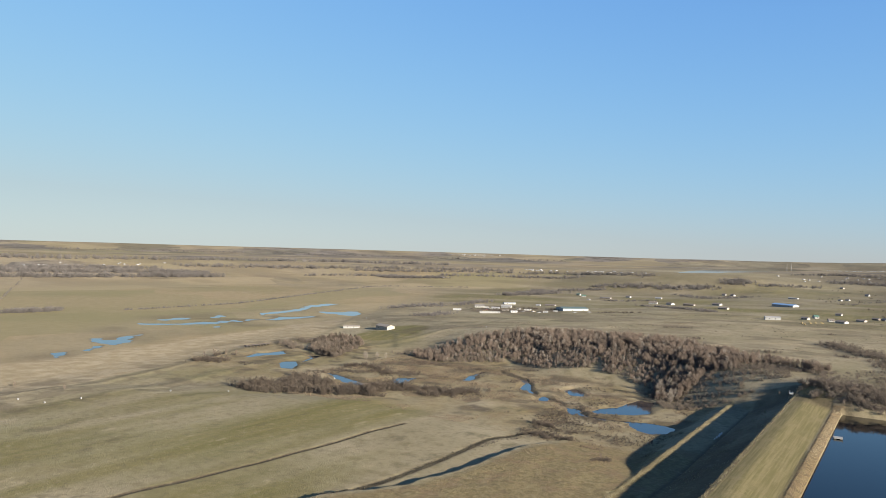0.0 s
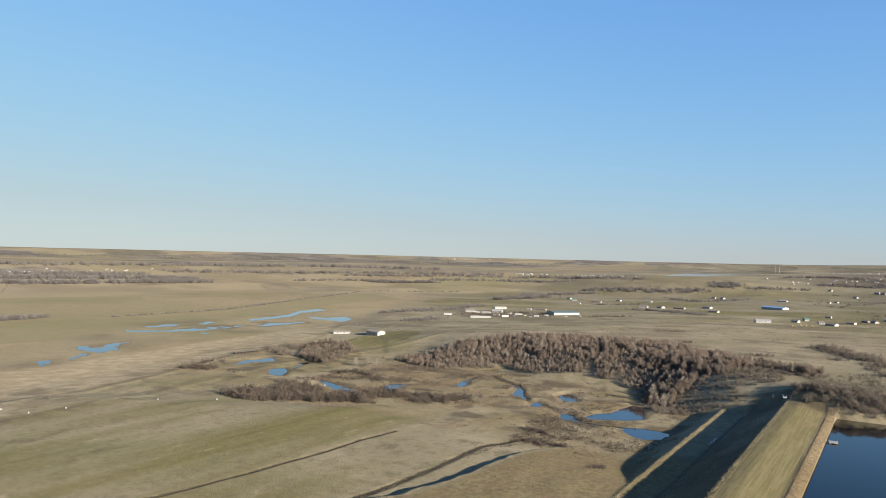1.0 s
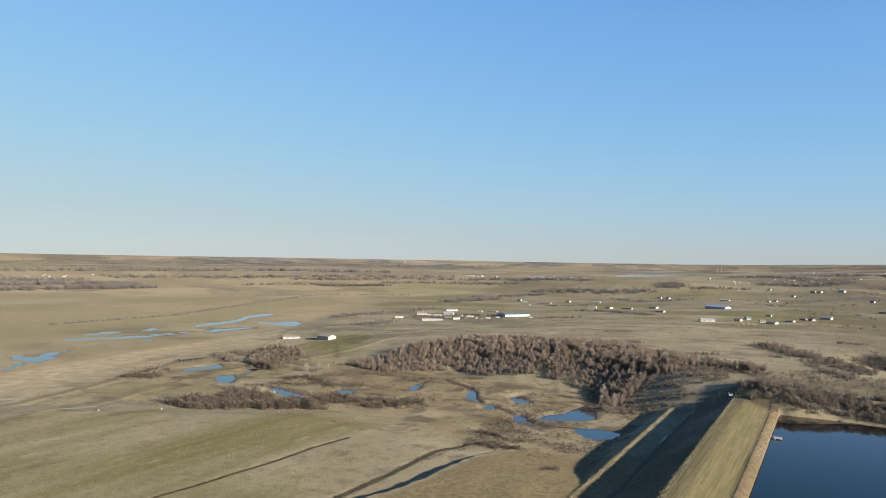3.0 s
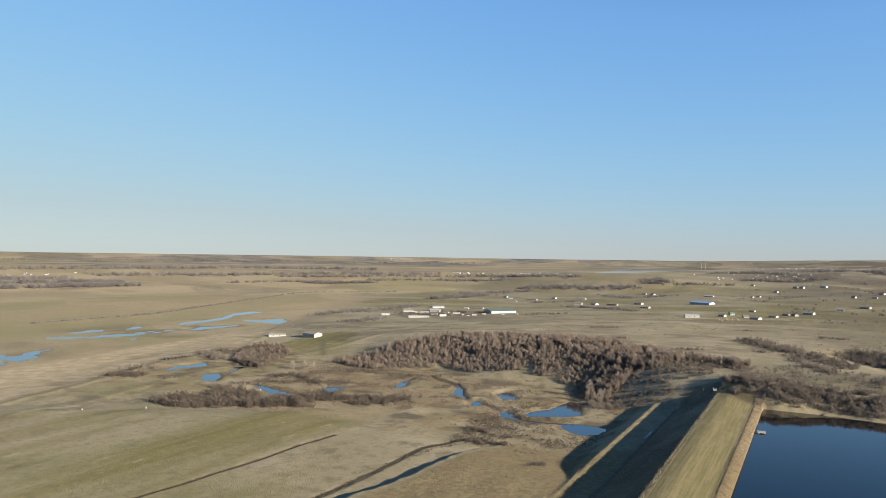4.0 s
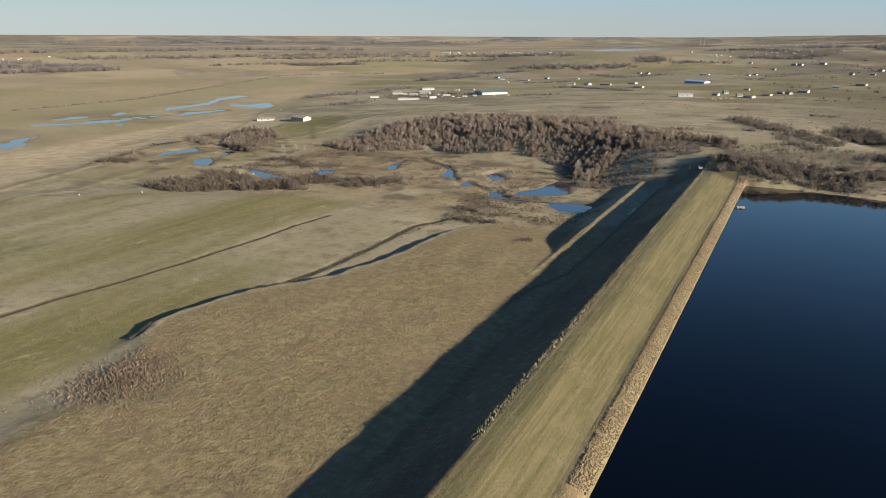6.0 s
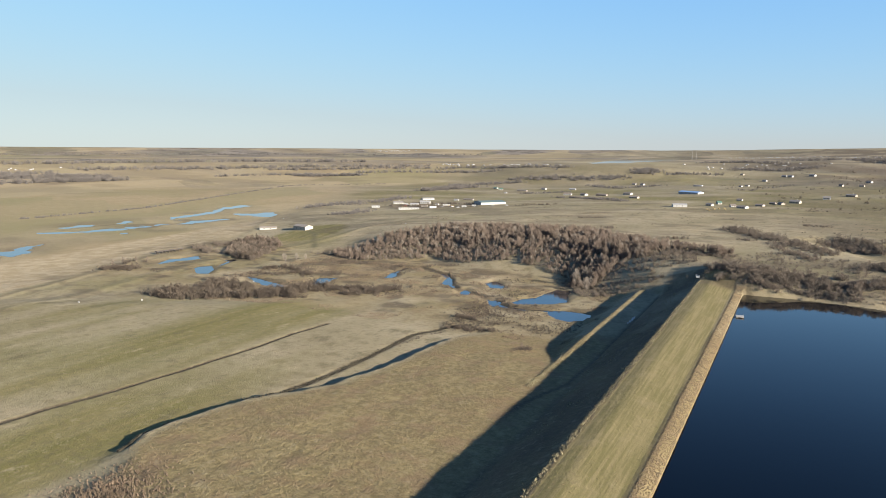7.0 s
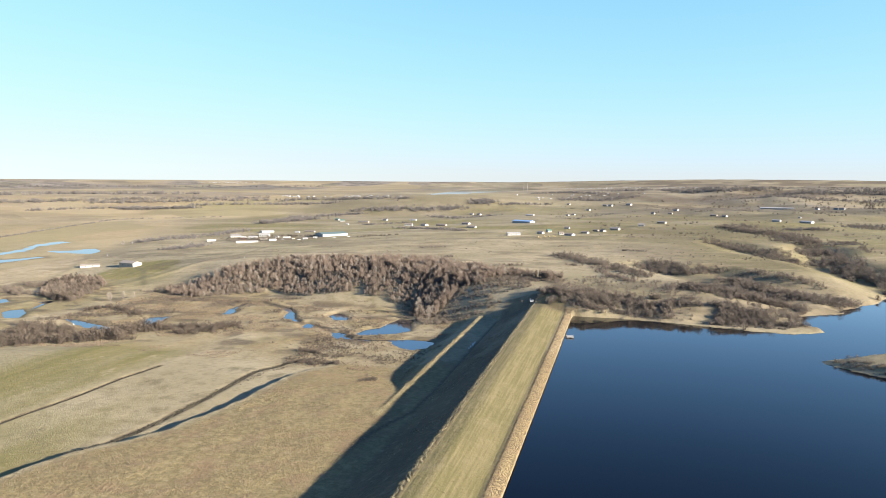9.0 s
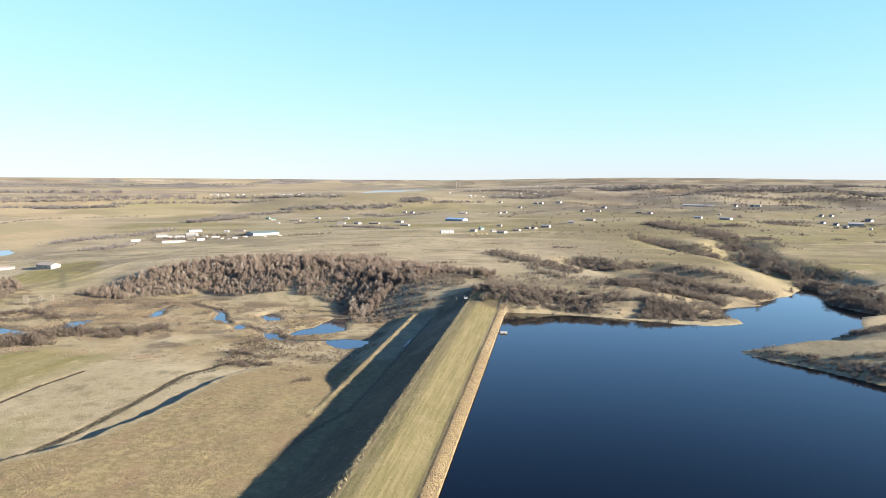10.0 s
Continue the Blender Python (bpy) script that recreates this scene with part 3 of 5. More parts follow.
    mud_and_shade = np.maximum(mud_and_shade, 0.85 * step(-0.02, 0.22, fbm(x, y * 1.4, 190, 4, 121)) * step(1300, 2200, far) * (0.35 + 0.65 * step(-400, 200, x)))
    mud_and_shade = np.maximum(mud_and_shade, 0.75 * step(1.0, 0.6, np.hypot((x + 460) / 95, (y - 865) / 62) + 0.5 * mottle))
    spots = np.maximum(step(0.12, 0.5, fbm(x, y * 1.6, 34, 4, 113)), 0.8 * step(0.15, 0.4, fbm(x, y, 13, 3, 125)))
    mud_and_shade = np.maximum(mud_and_shade, spots * np.maximum(0.85 * valley, 0.5 * step(-470, -440, x) * step(-325, -350, x) * step(330, 280, y)))
    patch = step(0.3, 0.6, fbm(x * 0.8, y * 1.8, 22, 3, 115)) * step(440, 520, y) * step(1100, 700, y) * (1 - west)
    mud_and_shade = np.maximum(mud_and_shade, 0.35 * step(0.25, 0.6, fbm(x, y, 75, 4, 117)) * step(480, 560, y) * (1 - west) * step(2600, 1600, far))
    # darker strip along the railway bank
    mud_and_shade = np.maximum(mud_and_shade, 0.45 * step(3.0, 1.2, line_distance(x, y, RAIL)) * step(480, 420, y))
    mud_and_shade = np.maximum(mud_and_shade, 0.9 * step(1.5, 0.5, np.abs(x + 24.7 + 9 * step(165, 125, y)) + 0.7 * value_noise(x, y, 10, 111)) * step(105, 125, y) * step(366, 350, y))
    ridge = step(0, 160, x + 0.1 * y - 40) * step(320, 420, y) * (1 - west)
    mud_and_shade = np.maximum(mud_and_shade, ridge * np.clip(0.24 + 0.6 * fbm(x + 0.4 * y, y, 120, 4, 127), 0.0, 0.5))
    pale = np.maximum(pale, 0.75 * patch)
    copse = step(-20, 10, x) * step(260, 200, x) * step(340, 352, y) * step(480, 430, y)
    mud_and_shade = np.maximum(mud_and_shade, copse * np.clip(0.38 + 0.6 * fbm(x, y, 22, 4, 159), 0.1, 0.65))
    weedy = step(1.1, 0.7, np.hypot((x + 106) / 17, (y - 20) / 17) + 0.5 * fbm(x, y, 9, 3, 151))
    mud_and_shade = np.maximum(mud_and_shade, 0.4 * weedy)
    yard = step(1.15, 0.85, np.hypot((x + 462 - 0.4 * (y - 865)) / 78, (y - 865) / 58) + 0.35 * fbm(x, y, 16, 3, 153))
    mud_and_shade = np.maximum(mud_and_shade, yard * (0.45 + 0.5 * np.clip(fbm(x, y, 11, 3, 155), -0.6, 0.8)))
    scrub = step(0.12, 0.34, fbm(x * 0.8, y * 1.5, 46, 4, 157)) * step(440, 520, y) * step(1500, 1000, far) * (1 - west)
    mud_and_shade = np.maximum(mud_and_shade, 0.45 * scrub)
    shore = line_distance(x, y, LAKE + LAKE[:1])
    pale = np.maximum(pale, step(9, 3, shore) * np.where(x > 27, 0.1, 0.0) * (1 - inside(x, y, LAKE)))
    return dict(green=green, reed=np.maximum(reed, valley * np.clip(0.4 + 0.9 * fbm(x, y, 17, 3, 123), 0, 0.9)), mud_and_shade=mud_and_shade, pale=pale, plain=plain, crest=crest, wood=wood, track=track)


def mesh_object(name, verts, faces, mat, smooth=False):
    me = bpy.data.meshes.new(name)
    me.from_pydata([tuple(v) for v in verts], [], [tuple(f) for f in faces])
    me.materials.append(MAT[mat])
    if smooth:
        me.polygons.foreach_set("use_smooth", np.ones(len(me.polygons), bool))
    me.update()
    return new(name, me)


def water_sheet(name, ring, z, mat, label, category):
    turn = sum(ax * by - bx * ay for (ax, ay), (bx, by) in zip(ring, ring[1:] + ring[:1]))
    if turn < 0:
        ring = ring[::-1]
    ob = mesh_object(name, [(x, y, z) for x, y in ring], [range(len(ring))], mat)
    return tagged(ob, label, category, kind="structure")


build_ground()
water_sheet("lake", [(20, -420), (20, 352), (60, 362), (150, 352), (150, 420), (205, 450), (240, 520), (300, 520), (300, 300), (330, 210), (480, 140), (480, -420)], LAKE_Z, "lake_water", "deep blue calm reservoir held by the dam", "lake")
water_sheet("creek", [(-345, 275), (-48, 275), (-48, 412), (-345, 412)], CREEK_Z, "pond_water", "narrow blue creek winding through dry reeds", "creek")
water_sheet("pond", [(-418, 296), (-350, 296), (-350, 416), (-462, 416), (-462, 385), (-440, 345)], CREEK_Z, "pond_water", "small blue ponds in the valley floor", "pond")
water_sheet("marsh_water", [(-860, 185), (-525, 185), (-552, 480), (-600, 880), (-860, 880)], MARSH_Z, "pond_water", "shallow blue water standing in a marsh", "marsh")


# ---- plants ----
def tube(rng, verts, tris, points, radii, sides):
    base = len(verts)
    for p, r in zip(points, radii):
        for k in range(sides):
            a = 2 * math.pi * k / sides
            verts.append((p[0] + r * math.cos(a), p[1] + r * math.sin(a), p[2]))
    for i in range(len(points) - 1):
        for k in range(sides):
            a, b = base + i * sides + k, base + i * sides + (k + 1) % sides
            tris.append((a, b, b + sides))
            tris.append((a, b + sides, a + sides))


def sliver(rng, verts, tris, p, d, long, wide):
    side = np.cross(d, rng.normal(size=3))
    side = side / (np.linalg.norm(side) + 1e-9) * wide
    b = len(verts)
    verts.extend([tuple(p - side), tuple(p + side), tuple(p + d * long)])
    tris.append((b, b + 1, b + 2))


def bare_tree(seed, tall, spread, twigs, wide=0.09):
    """Trunk with limbs, and a crown of leafless twigs: two meshes as vertex and triangle lists."""
    rng = np.random.default_rng(seed)
    tv, tt, cv, ct = [], [], [], []
    lean = rng.normal(size=2) * 0.05 * tall
    heights = np.linspace(-0.3, tall * 0.8, 5)
    spine = [np.array((lean[0] * (h / tall) ** 2, lean[1] * (h / tall) ** 2, h)) for h in heights]
    r0 = 0.028 * tall
    tube(rng, tv, tt, spine, [r0 * (1 - 0.2 * i) for i in range(5)], 5)
    limbs = 8
    for k in range(limbs):
        start = tall * rng.uniform(0.18, 0.6)
        base = np.array((lean[0] * (start / tall) ** 2, lean[1] * (start / tall) ** 2, start))
        a = 2 * math.pi * (k + rng.uniform(-0.3, 0.3)) / limbs * 3
        out = np.array((math.cos(a), math.sin(a), rng.uniform(0.7, 1.5)))
        out = out / np.linalg.norm(out)
        long = (tall - start) * rng.uniform(0.5, 0.8) * spread * 1.2
        tip = base + out * long + np.array((0, 0, 0.12 * long))
        mid = base + out * long * 0.5 + rng.normal(size=3) * 0.04 * long
        tube(rng, tv, tt, [base, mid, tip], [r0 * 0.45, r0 * 0.28, r0 * 0.08], 3)
    for j in range(twigs):
        d = rng.normal(size=3)
        d = d / np.linalg.norm(d) * rng.uniform(0.15, 1.0) ** 0.45
        lobe = 1 + 0.25 * math.sin(3 * math.atan2(d[1], d[0]) + seed) + 0.15 * math.sin(5 * d[2] + seed)
        p = np.array((lean[0] * 0.5 + d[0] * spread * 0.38 * tall * lobe, lean[1] * 0.5 + d[1] * spread * 0.38 * tall * lobe, tall * (0.52 + 0.40 * d[2])))
        w = d * np.array((0.8, 0.8, 0.4)) + rng.normal(size=3) * 0.35 + np.array((0, 0, 0.9))
        sliver(rng, cv, ct, p, w / np.linalg.norm(w), rng.uniform(0.07, 0.18) * tall, wide * rng.uniform(0.6, 1.4))
    return (np.array(tv), np.array(tt)), (np.array(cv), np.array(ct))


def bush(seed, tall, wide, count, blade=0.07):
    """A leafless shrub: stems that fan out from its foot under a domed, lumpy crown of twigs."""
    rng = np.random.default_rng(seed)
    v, t = [], []
    lumps = [np.array((math.cos(a) * wide * 0.45, math.sin(a) * wide * 0.45, tall * h)) for a, h in zip(rng.uniform(0, 6.28, 5), rng.uniform(0.3, 0.62, 5))]
    for k in range(count):
        if k % 5 == 0:
            a, r = rng.uniform(0, 2 * math.pi), rng.uniform(0, 1) ** 0.6 * wide * 0.5
            p = np.array((math.cos(a) * r, math.sin(a) * r, -0.05 * tall))
            d = np.array((math.cos(a) * r / wide, math.sin(a) * r / wide, 0.9)) + rng.normal(size=3) * 0.2
            sliver(rng, v, t, p, d / np.linalg.norm(d), tall * rng.uniform(0.5, 0.95), blade)
            continue
        d = rng.normal(size=3)
        d = d / np.linalg.norm(d)
        p = lumps[k % 5] + d * np.array((0.55 * wide, 0.55 * wide, 0.36 * tall)) * rng.uniform(0.3, 1.0) ** 0.5
        p[2] = max(p[2], 0.02 * tall)
        w = d * 0.9 + rng.normal(size=3) * 0.6 + np.array((0, 0, 0.25))
        sliver(rng, v, t, p, w / np.linalg.norm(w), tall * rng.uniform(0.14, 0.3), blade * rng.uniform(0.8, 1.6))
    return np.array(v), np.array(t)


def raw_mesh(name, verts, tris, mats, slots=None, smooth=False):
    me = bpy.data.meshes.new(name)
    me.vertices.add(len(verts))
    me.vertices.foreach_set("co", np.asarray(verts, np.float32).ravel())
    me.loops.add(len(tris) * 3)
    me.loops.foreach_set("vertex_index", np.asarray(tris, np.int32).ravel())
    me.polygons.add(len(tris))
    me.polygons.foreach_set("loop_start", np.arange(len(tris), dtype=np.int32) * 3)
    for m in mats:
        me.materials.append(MAT[m])
    if slots is not None:
        me.polygons.foreach_set("material_index", np.asarray(slots, np.int32))
    if smooth:
        me.polygons.foreach_set("use_smooth", np.ones(len(tris), bool))
    me.update(calc_edges=True)
    return me


def scatter(name, kinds, spots, mats, label, category, kind="stuff"):
    """One mesh of many plants. kinds: lists of (vertices, triangles, slot); spots: x, y, z, size, turn, kind."""
    vs, ts, ss, n = [], [], [], 0
    for x, y, z, size, turn, k in spots:
        c, s = math.cos(turn), math.sin(turn)
        for v, t, slot in kinds[int(k)]:
            w = np.stack([(v[:, 0] * c - v[:, 1] * s) * size + x, (v[:, 0] * s + v[:, 1] * c) * size + y, v[:, 2] * size + z], 1)
            vs.append(w)
            ts.append(t + n)
            ss.append(np.full(len(t), slot))
            n += len(v)
    me = raw_mesh(name, np.concatenate(vs), np.concatenate(ts), mats, np.concatenate(ss))
    return tagged(new(name, me), label, category, kind=kind)


def spots_in(rng, ring, spacing, sizes, kinds, gaps=0.0, seed=0, keep=None):
    """Random places in a ring, thinned by a mottled mask."""
    xs, ys = [p[0] for p in ring], [p[1] for p in ring]
    count = int((max(xs) - min(xs)) * (max(ys) - min(ys)) / spacing ** 2)
    x, y = rng.uniform(min(xs), max(xs), count), rng.uniform(min(ys), max(ys), count)
    ok = inside(x, y, ring) & (fbm(x, y, 28, 3, 200 + seed) > gaps - 1)
    if keep is not None:
        ok &= keep(x, y)
    x, y = x[ok], y[ok]
    size = rng.uniform(*sizes, len(x)) * (1 + 0.25 * value_noise(x, y, 30, 210 + seed))
    return np.stack([x, y, height(x, y) - 0.1, size, rng.uniform(0, 6.28, len(x)), rng.choice(kinds, len(x))], 1)


def spots_along(rng, line, half, count, sizes, kinds):
    """Random places along a line, thickest in its middle."""
    lengths = [math.hypot(b[0] - a[0], b[1] - a[1]) for a, b in zip(line, line[1:])]
    at = rng.choice(len(lengths), count, p=np.array(lengths) / sum(lengths))
    u = rng.uniform(0, 1, count)
    p = np.array(line)
    x = p[at, 0] + (p[at + 1, 0] - p[at, 0]) * u + rng.normal(size=count) * half * 0.6
    y = p[at, 1] + (p[at + 1, 1] - p[at, 1]) * u + rng.normal(size=count) * half * 0.6
    ok = fbm(x, y, 26, 3, 220) > -0.35
    x, y, count = x[ok], y[ok], int(ok.sum())
    return np.stack([x, y, height(x, y) - 0.1, rng.uniform(*sizes, count), rng.uniform(0, 6.28, count), rng.choice(kinds, count)], 1)


def dry_land(x, y):
    z = height(x, y)
    return ((z > CREEK_Z + 0.3) & (x < 20)) | (z > LAKE_Z + 0.3)


rng = np.random.default_rng(7)
TREES = [bare_tree(s, 1.0, sp, 460, 0.0062) for s, sp in ((1, 0.42), (2, 0.54), (3, 0.37), (4, 0.62), (5, 0.46))]
KINDS = [[(a[0], a[1], 0), (b[0], b[1], 1)] for a, b in TREES]
KINDS += [[(a[0], a[1], 0), (b[0], b[1], 2)] for a, b in TREES[:2]]
BUSHES = [bush(s, 1.0, w, 170, 0.020) for s, w in ((11, 0.6), (12, 0.75), (13, 0.9), (14, 0.55))]
KINDS += [[(v, t, 3)] for v, t in BUSHES]
DARK, PALE, SHRUB = [0, 1, 2, 3, 4], [5, 6], [7, 8, 9, 10]
WOOD_MATS = ["bark", "twigs", "pale_twigs", "brush"]
SHORE_MATS = ["bark", "twigs", "pale_twigs", "grey_brush"]
KINDS += [[(a[0], a[1], 3), (b[0], b[1], 3)] for a, b in TREES[:3]]
DUSKY = [11, 12, 13]

BLUFF_WOOD = [(-335, 428), (-290, 405), (-262, 425), (-230, 436), (-185, 424), (-171, 426), (-129, 422), (-98, 402), (-87, 374), (-75, 378), (-66, 402), (-45, 422), (-20, 430), (2, 432), (12, 446), (-20, 462), (-50, 478), (-110, 520), (-170, 535), (-235, 540), (-290, 490), (-318, 450)]
ROUND_WOOD = [(-436, 411), (-412, 380), (-386, 368), (-367, 366), (-380, 403), (-397, 441), (-424, 464), (-455, 466), (-460, 445)]
STRIP_WOOD = [(-334, 224), (-305, 218), (-285, 226), (-268, 237), (-250, 253), (-228, 264), (-217, 274), (-217, 288), (-231, 296), (-252, 296), (-260, 279), (-273, 274), (-291, 275), (-318, 285), (-329, 280), (-321, 259), (-325, 244), (-332, 236)]
STRIP_END = [(-216, 283), (-211, 300), (-204, 320), (-194, 314), (-195, 290)]
NOTCH = [(-227, 395), (-240, 424), (-238, 446), (-222, 440), (-190, 400)]


def outside_notch(x, y):
    return dry_land(x, y) & ~inside(x, y, NOTCH)


trees = spots_in(rng, BLUFF_WOOD, 2.7, (3.6, 9.0), DARK * 3 + PALE, 0.66, 1, outside_notch)
trees = np.concatenate([trees, spots_in(rng, ROUND_WOOD, 3.0, (5.5, 10.0), DUSKY * 2 + DARK[:3], 0.35, 2, dry_land)])
foot = step(60, 15, trees[:, 1] - np.interp(trees[:, 0], [-335, -230, -171, -129, -98, -73], [428, 430, 424, 418, 398, 350])) * step(-60, -90, trees[:, 0])
trees[:, 3] *= 1 - 0.35 * foot
near = (trees[:, 0] > -130) & (trees[:, 1] < 470)
order = np.argsort(trees[:, 1] - 0.4 * trees[:, 0])
near_ids = [i for i in order if near[i]][:290]
far_ids = sorted(set(range(len(trees))) - set(near_ids))
masters = []
for k, (trunk, crown) in enumerate(TREES + TREES[:2]):
    ob = new("bare_tree")
    tagged(ob, "leafless pale grey tree on the wooded bluff" if k > 4 else "leafless brown tree in the wood below the bluff", "tree", "trees of the bluff wood")
    for part_name, (v, t), m in (("trunk", trunk, "bark"), ("crown", crown, "pale_twigs" if k > 4 else "twigs")):
        p = new(part_name, raw_mesh(part_name, v, t, [m]))
        p.parent = ob
    masters.append(ob)
used = set()
for i in near_ids:
    x, y, z, size, turn, k = trees[i]
    m = Matrix.LocRotScale((x, y, z), Euler((0, 0, turn)), (1, 1, 1))
    k = int(k)
    if k not in used:
        used.add(k)
        ob = masters[k]
        ob.matrix_basis = m
    else:
        ob = copy_thing(masters[k], m)
    ob.scale = (size, size, size)
scatter("woodland", KINDS, trees[far_ids], WOOD_MATS, "leafless brown wood on the slope of the bluff", "wood")

brush = [spots_in(rng, ROUND_WOOD, 3.0, (2.5, 5.0), SHRUB, 0.4, 16, dry_land), spots_in(rng, BLUFF_WOOD, 4.2, (1.4, 3.2), SHRUB, 0.6, 3, outside_notch),
         spots_along(rng, [(-466, 402), (-455, 392), (-425, 378)], 6, 60, (1.8, 4.0), SHRUB), spots_along(rng, [(-462, 420), (-452, 432)], 7, 50, (1.8, 4.0), SHRUB), spots_along(rng, [(-346, 418), (-325, 436), (-300, 428)], 6, 70, (1.2, 2.8), SHRUB),
         spots_in(rng, [(-100, 392), (-73, 350), (-52, 362), (-20, 386), (6, 392), (14, 440), (-60, 445)], 2.7, (1.0, 2.6), SHRUB, 0.6, 4, dry_land)]
scatter("undergrowth", KINDS, np.concatenate(brush), SHORE_MATS, "dense grey-brown brush under the trees", "shrubs")
strip = np.concatenate([spots_in(rng, STRIP_WOOD, 3.2, (2.6, 6.2), SHRUB * 2 + DUSKY, 0.55, 5, dry_land), spots_in(rng, STRIP_END, 3.0, (1.6, 3.8), SHRUB, 0.75, 18, dry_land)])
scatter("creek_thicket", KINDS, strip, WOOD_MATS, "grey-brown thicket along the creek", "shrubs")


# trees and brush in the gullies, on the shores and over the plain
GULLY_LINES = [([(-8, 634), (23, 568), (47, 530), (64, 492), (78, 472)], 11, 300, (2.2, 4.6)),
               ([(28, 526), (46, 475), (65, 439)], 6, 110, (1.6, 3.4)),
               ([(76, 594), (89, 572), (102, 535), (115, 551)], 14, 260, (2.2, 4.6)),
               ([(97, 419), (115, 416), (133, 408), (150, 399), (165, 390)], 13, 560, (2.2, 4.8)),
               ([(9, 385), (36, 372), (62, 373), (84, 366), (100, 366)], 13, 620, (2.0, 4.6)),
               ([(26, 360), (42, 353)], 6, 80, (1.4, 2.8)),
               ([(103, 356), (118, 356), (141, 358)], 11, 420, (2.0, 4.2)),
               ([(118, 558), (140, 551)], 7, 70, (1.6, 3)),
               ([(136, 501), (151, 471), (167, 443), (183, 428), (211, 438)], 11, 430, (2.0, 4.4))]
SHORE_LINES = [([(156, 533), (181, 495), (195, 479)], 10, 130, (1.4, 3.2)),
               ([(214, 1127), (243, 1026), (274, 954), (272, 816), (253, 642), (257, 559), (269, 525)], 15, 640, (3.5, 7.5)),
               ([(260, 500), (254, 451), (251, 410), (267, 389)], 13, 420, (2.5, 5.5)),
               ([(165, 860), (198, 753), (217, 667), (240, 645)], 14, 330, (2.5, 5)),
               ([(270, 542), (289, 511)], 10, 110, (1.5, 3)),
               ([(267, 482), (277, 413)], 14, 260, (1.8, 4)),
               ([(311, 720), (307, 838)], 14, 60, (1.5, 3))]
SPOT_LINES = [([(243, 1180), (249, 1041), (256, 900)], 22, 190, (2.5, 5)), ([(331, 1096), (355, 1074)], 12, 60, (2, 4)), ([(435, 1240), (442, 1091)], 16, 90, (2, 4.5)), ([(300, 861), (330, 847)], 8, 60, (2, 3.5)),
              ([(720, 2147), (678, 1745)], 30, 120, (4, 7)), ([(52, 694), (76, 682)], 5, 46, (1.2, 2.4)), ([(58, 890), (80, 884)], 5, 24, (1.2, 2.2)), ([(-50, 522), (-40, 524)], 6, 40, (1.6, 2.8)), ([(-118, 588), (-112, 590)], 6, 26, (1.4, 2.4)),
              ([(-172, 690), (-150, 700)], 6, 40, (1.2, 2.2)), ([(8, 540), (16, 538)], 4, 22, (1.2, 2.2)), ([(-16, 729), (-10, 729)], 6, 22, (1.2, 2)), ([(238, 872), (252, 864)], 8, 40, (1.4, 2.6))]
gully = np.concatenate([spots_along(rng, line, half, count, sizes, SHRUB + [0]) for line, half, count, sizes in GULLY_LINES + SHORE_LINES + SPOT_LINES])
gully = gully[dry_land(gully[:, 0], gully[:, 1])]
scatter("gully_brush", KINDS, gully, SHORE_MATS, "leafless brush filling the gullies above the lake", "shrubs")

SHORE_WOOD = [(30, 366), (10, 400), (8, 440), (30, 470), (70, 462), (100, 430), (131, 402), (150, 366), (142, 344), (112, 346), (83, 356), (48, 360)]
POINT_WOOD = [(150, 265), (163, 258), (172, 253), (175, 241), (165, 246), (155, 255)]
POINT_BANK = [(182, 241), (190, 243), (201, 235), (193, 215), (184, 226), (181, 234)]
INNER_WOOD = [(204, 302), (222, 292), (268, 300), (290, 340), (262, 352), (240, 330)]
bank = [spots_along(rng, [(26, 358), (45, 357), (80, 352)], 3, 170, (0.8, 1.8), SHRUB), spots_along(rng, [(32, 360), (80, 354), (110, 347), (150, 342)], 4, 260, (0.6, 1.6), SHRUB), spots_along(rng, [(156, 261), (165, 252), (176, 243), (188, 231), (202, 219), (242, 200)], 5, 330, (0.9, 2.2), SHRUB), spots_along(rng, [(212, 298), (226, 305), (240, 322), (246, 340)], 6, 220, (1.0, 2.4), SHRUB),
        spots_in(rng, SHORE_WOOD, 5.5, (1.0, 2.4), SHRUB, 0.9, 6, dry_land), spots_in(rng, POINT_WOOD, 1.7, (0.8, 1.8), SHRUB, 0.6, 7, dry_land), spots_in(rng, POINT_BANK + [(300, 190), (300, 240)], 2.0, (1.2, 2.6), SHRUB, 0.5, 12, dry_land), spots_in(rng, INNER_WOOD, 2.8, (1.2, 3.0), SHRUB, 0.8, 8, dry_land),
        spots_in(rng, [(150, 345), (163, 352), (160, 385), (176, 398), (150, 430), (130, 420), (145, 385)], 3.2, (1.6, 3.4), SHRUB, 0.75, 9, dry_land)]
bank = np.concatenate(bank)
bank = bank[dry_land(bank[:, 0], bank[:, 1])]
scatter("shore_brush", KINDS, bank, SHORE_MATS, "grey-brown brush on the lake shore", "shrubs")

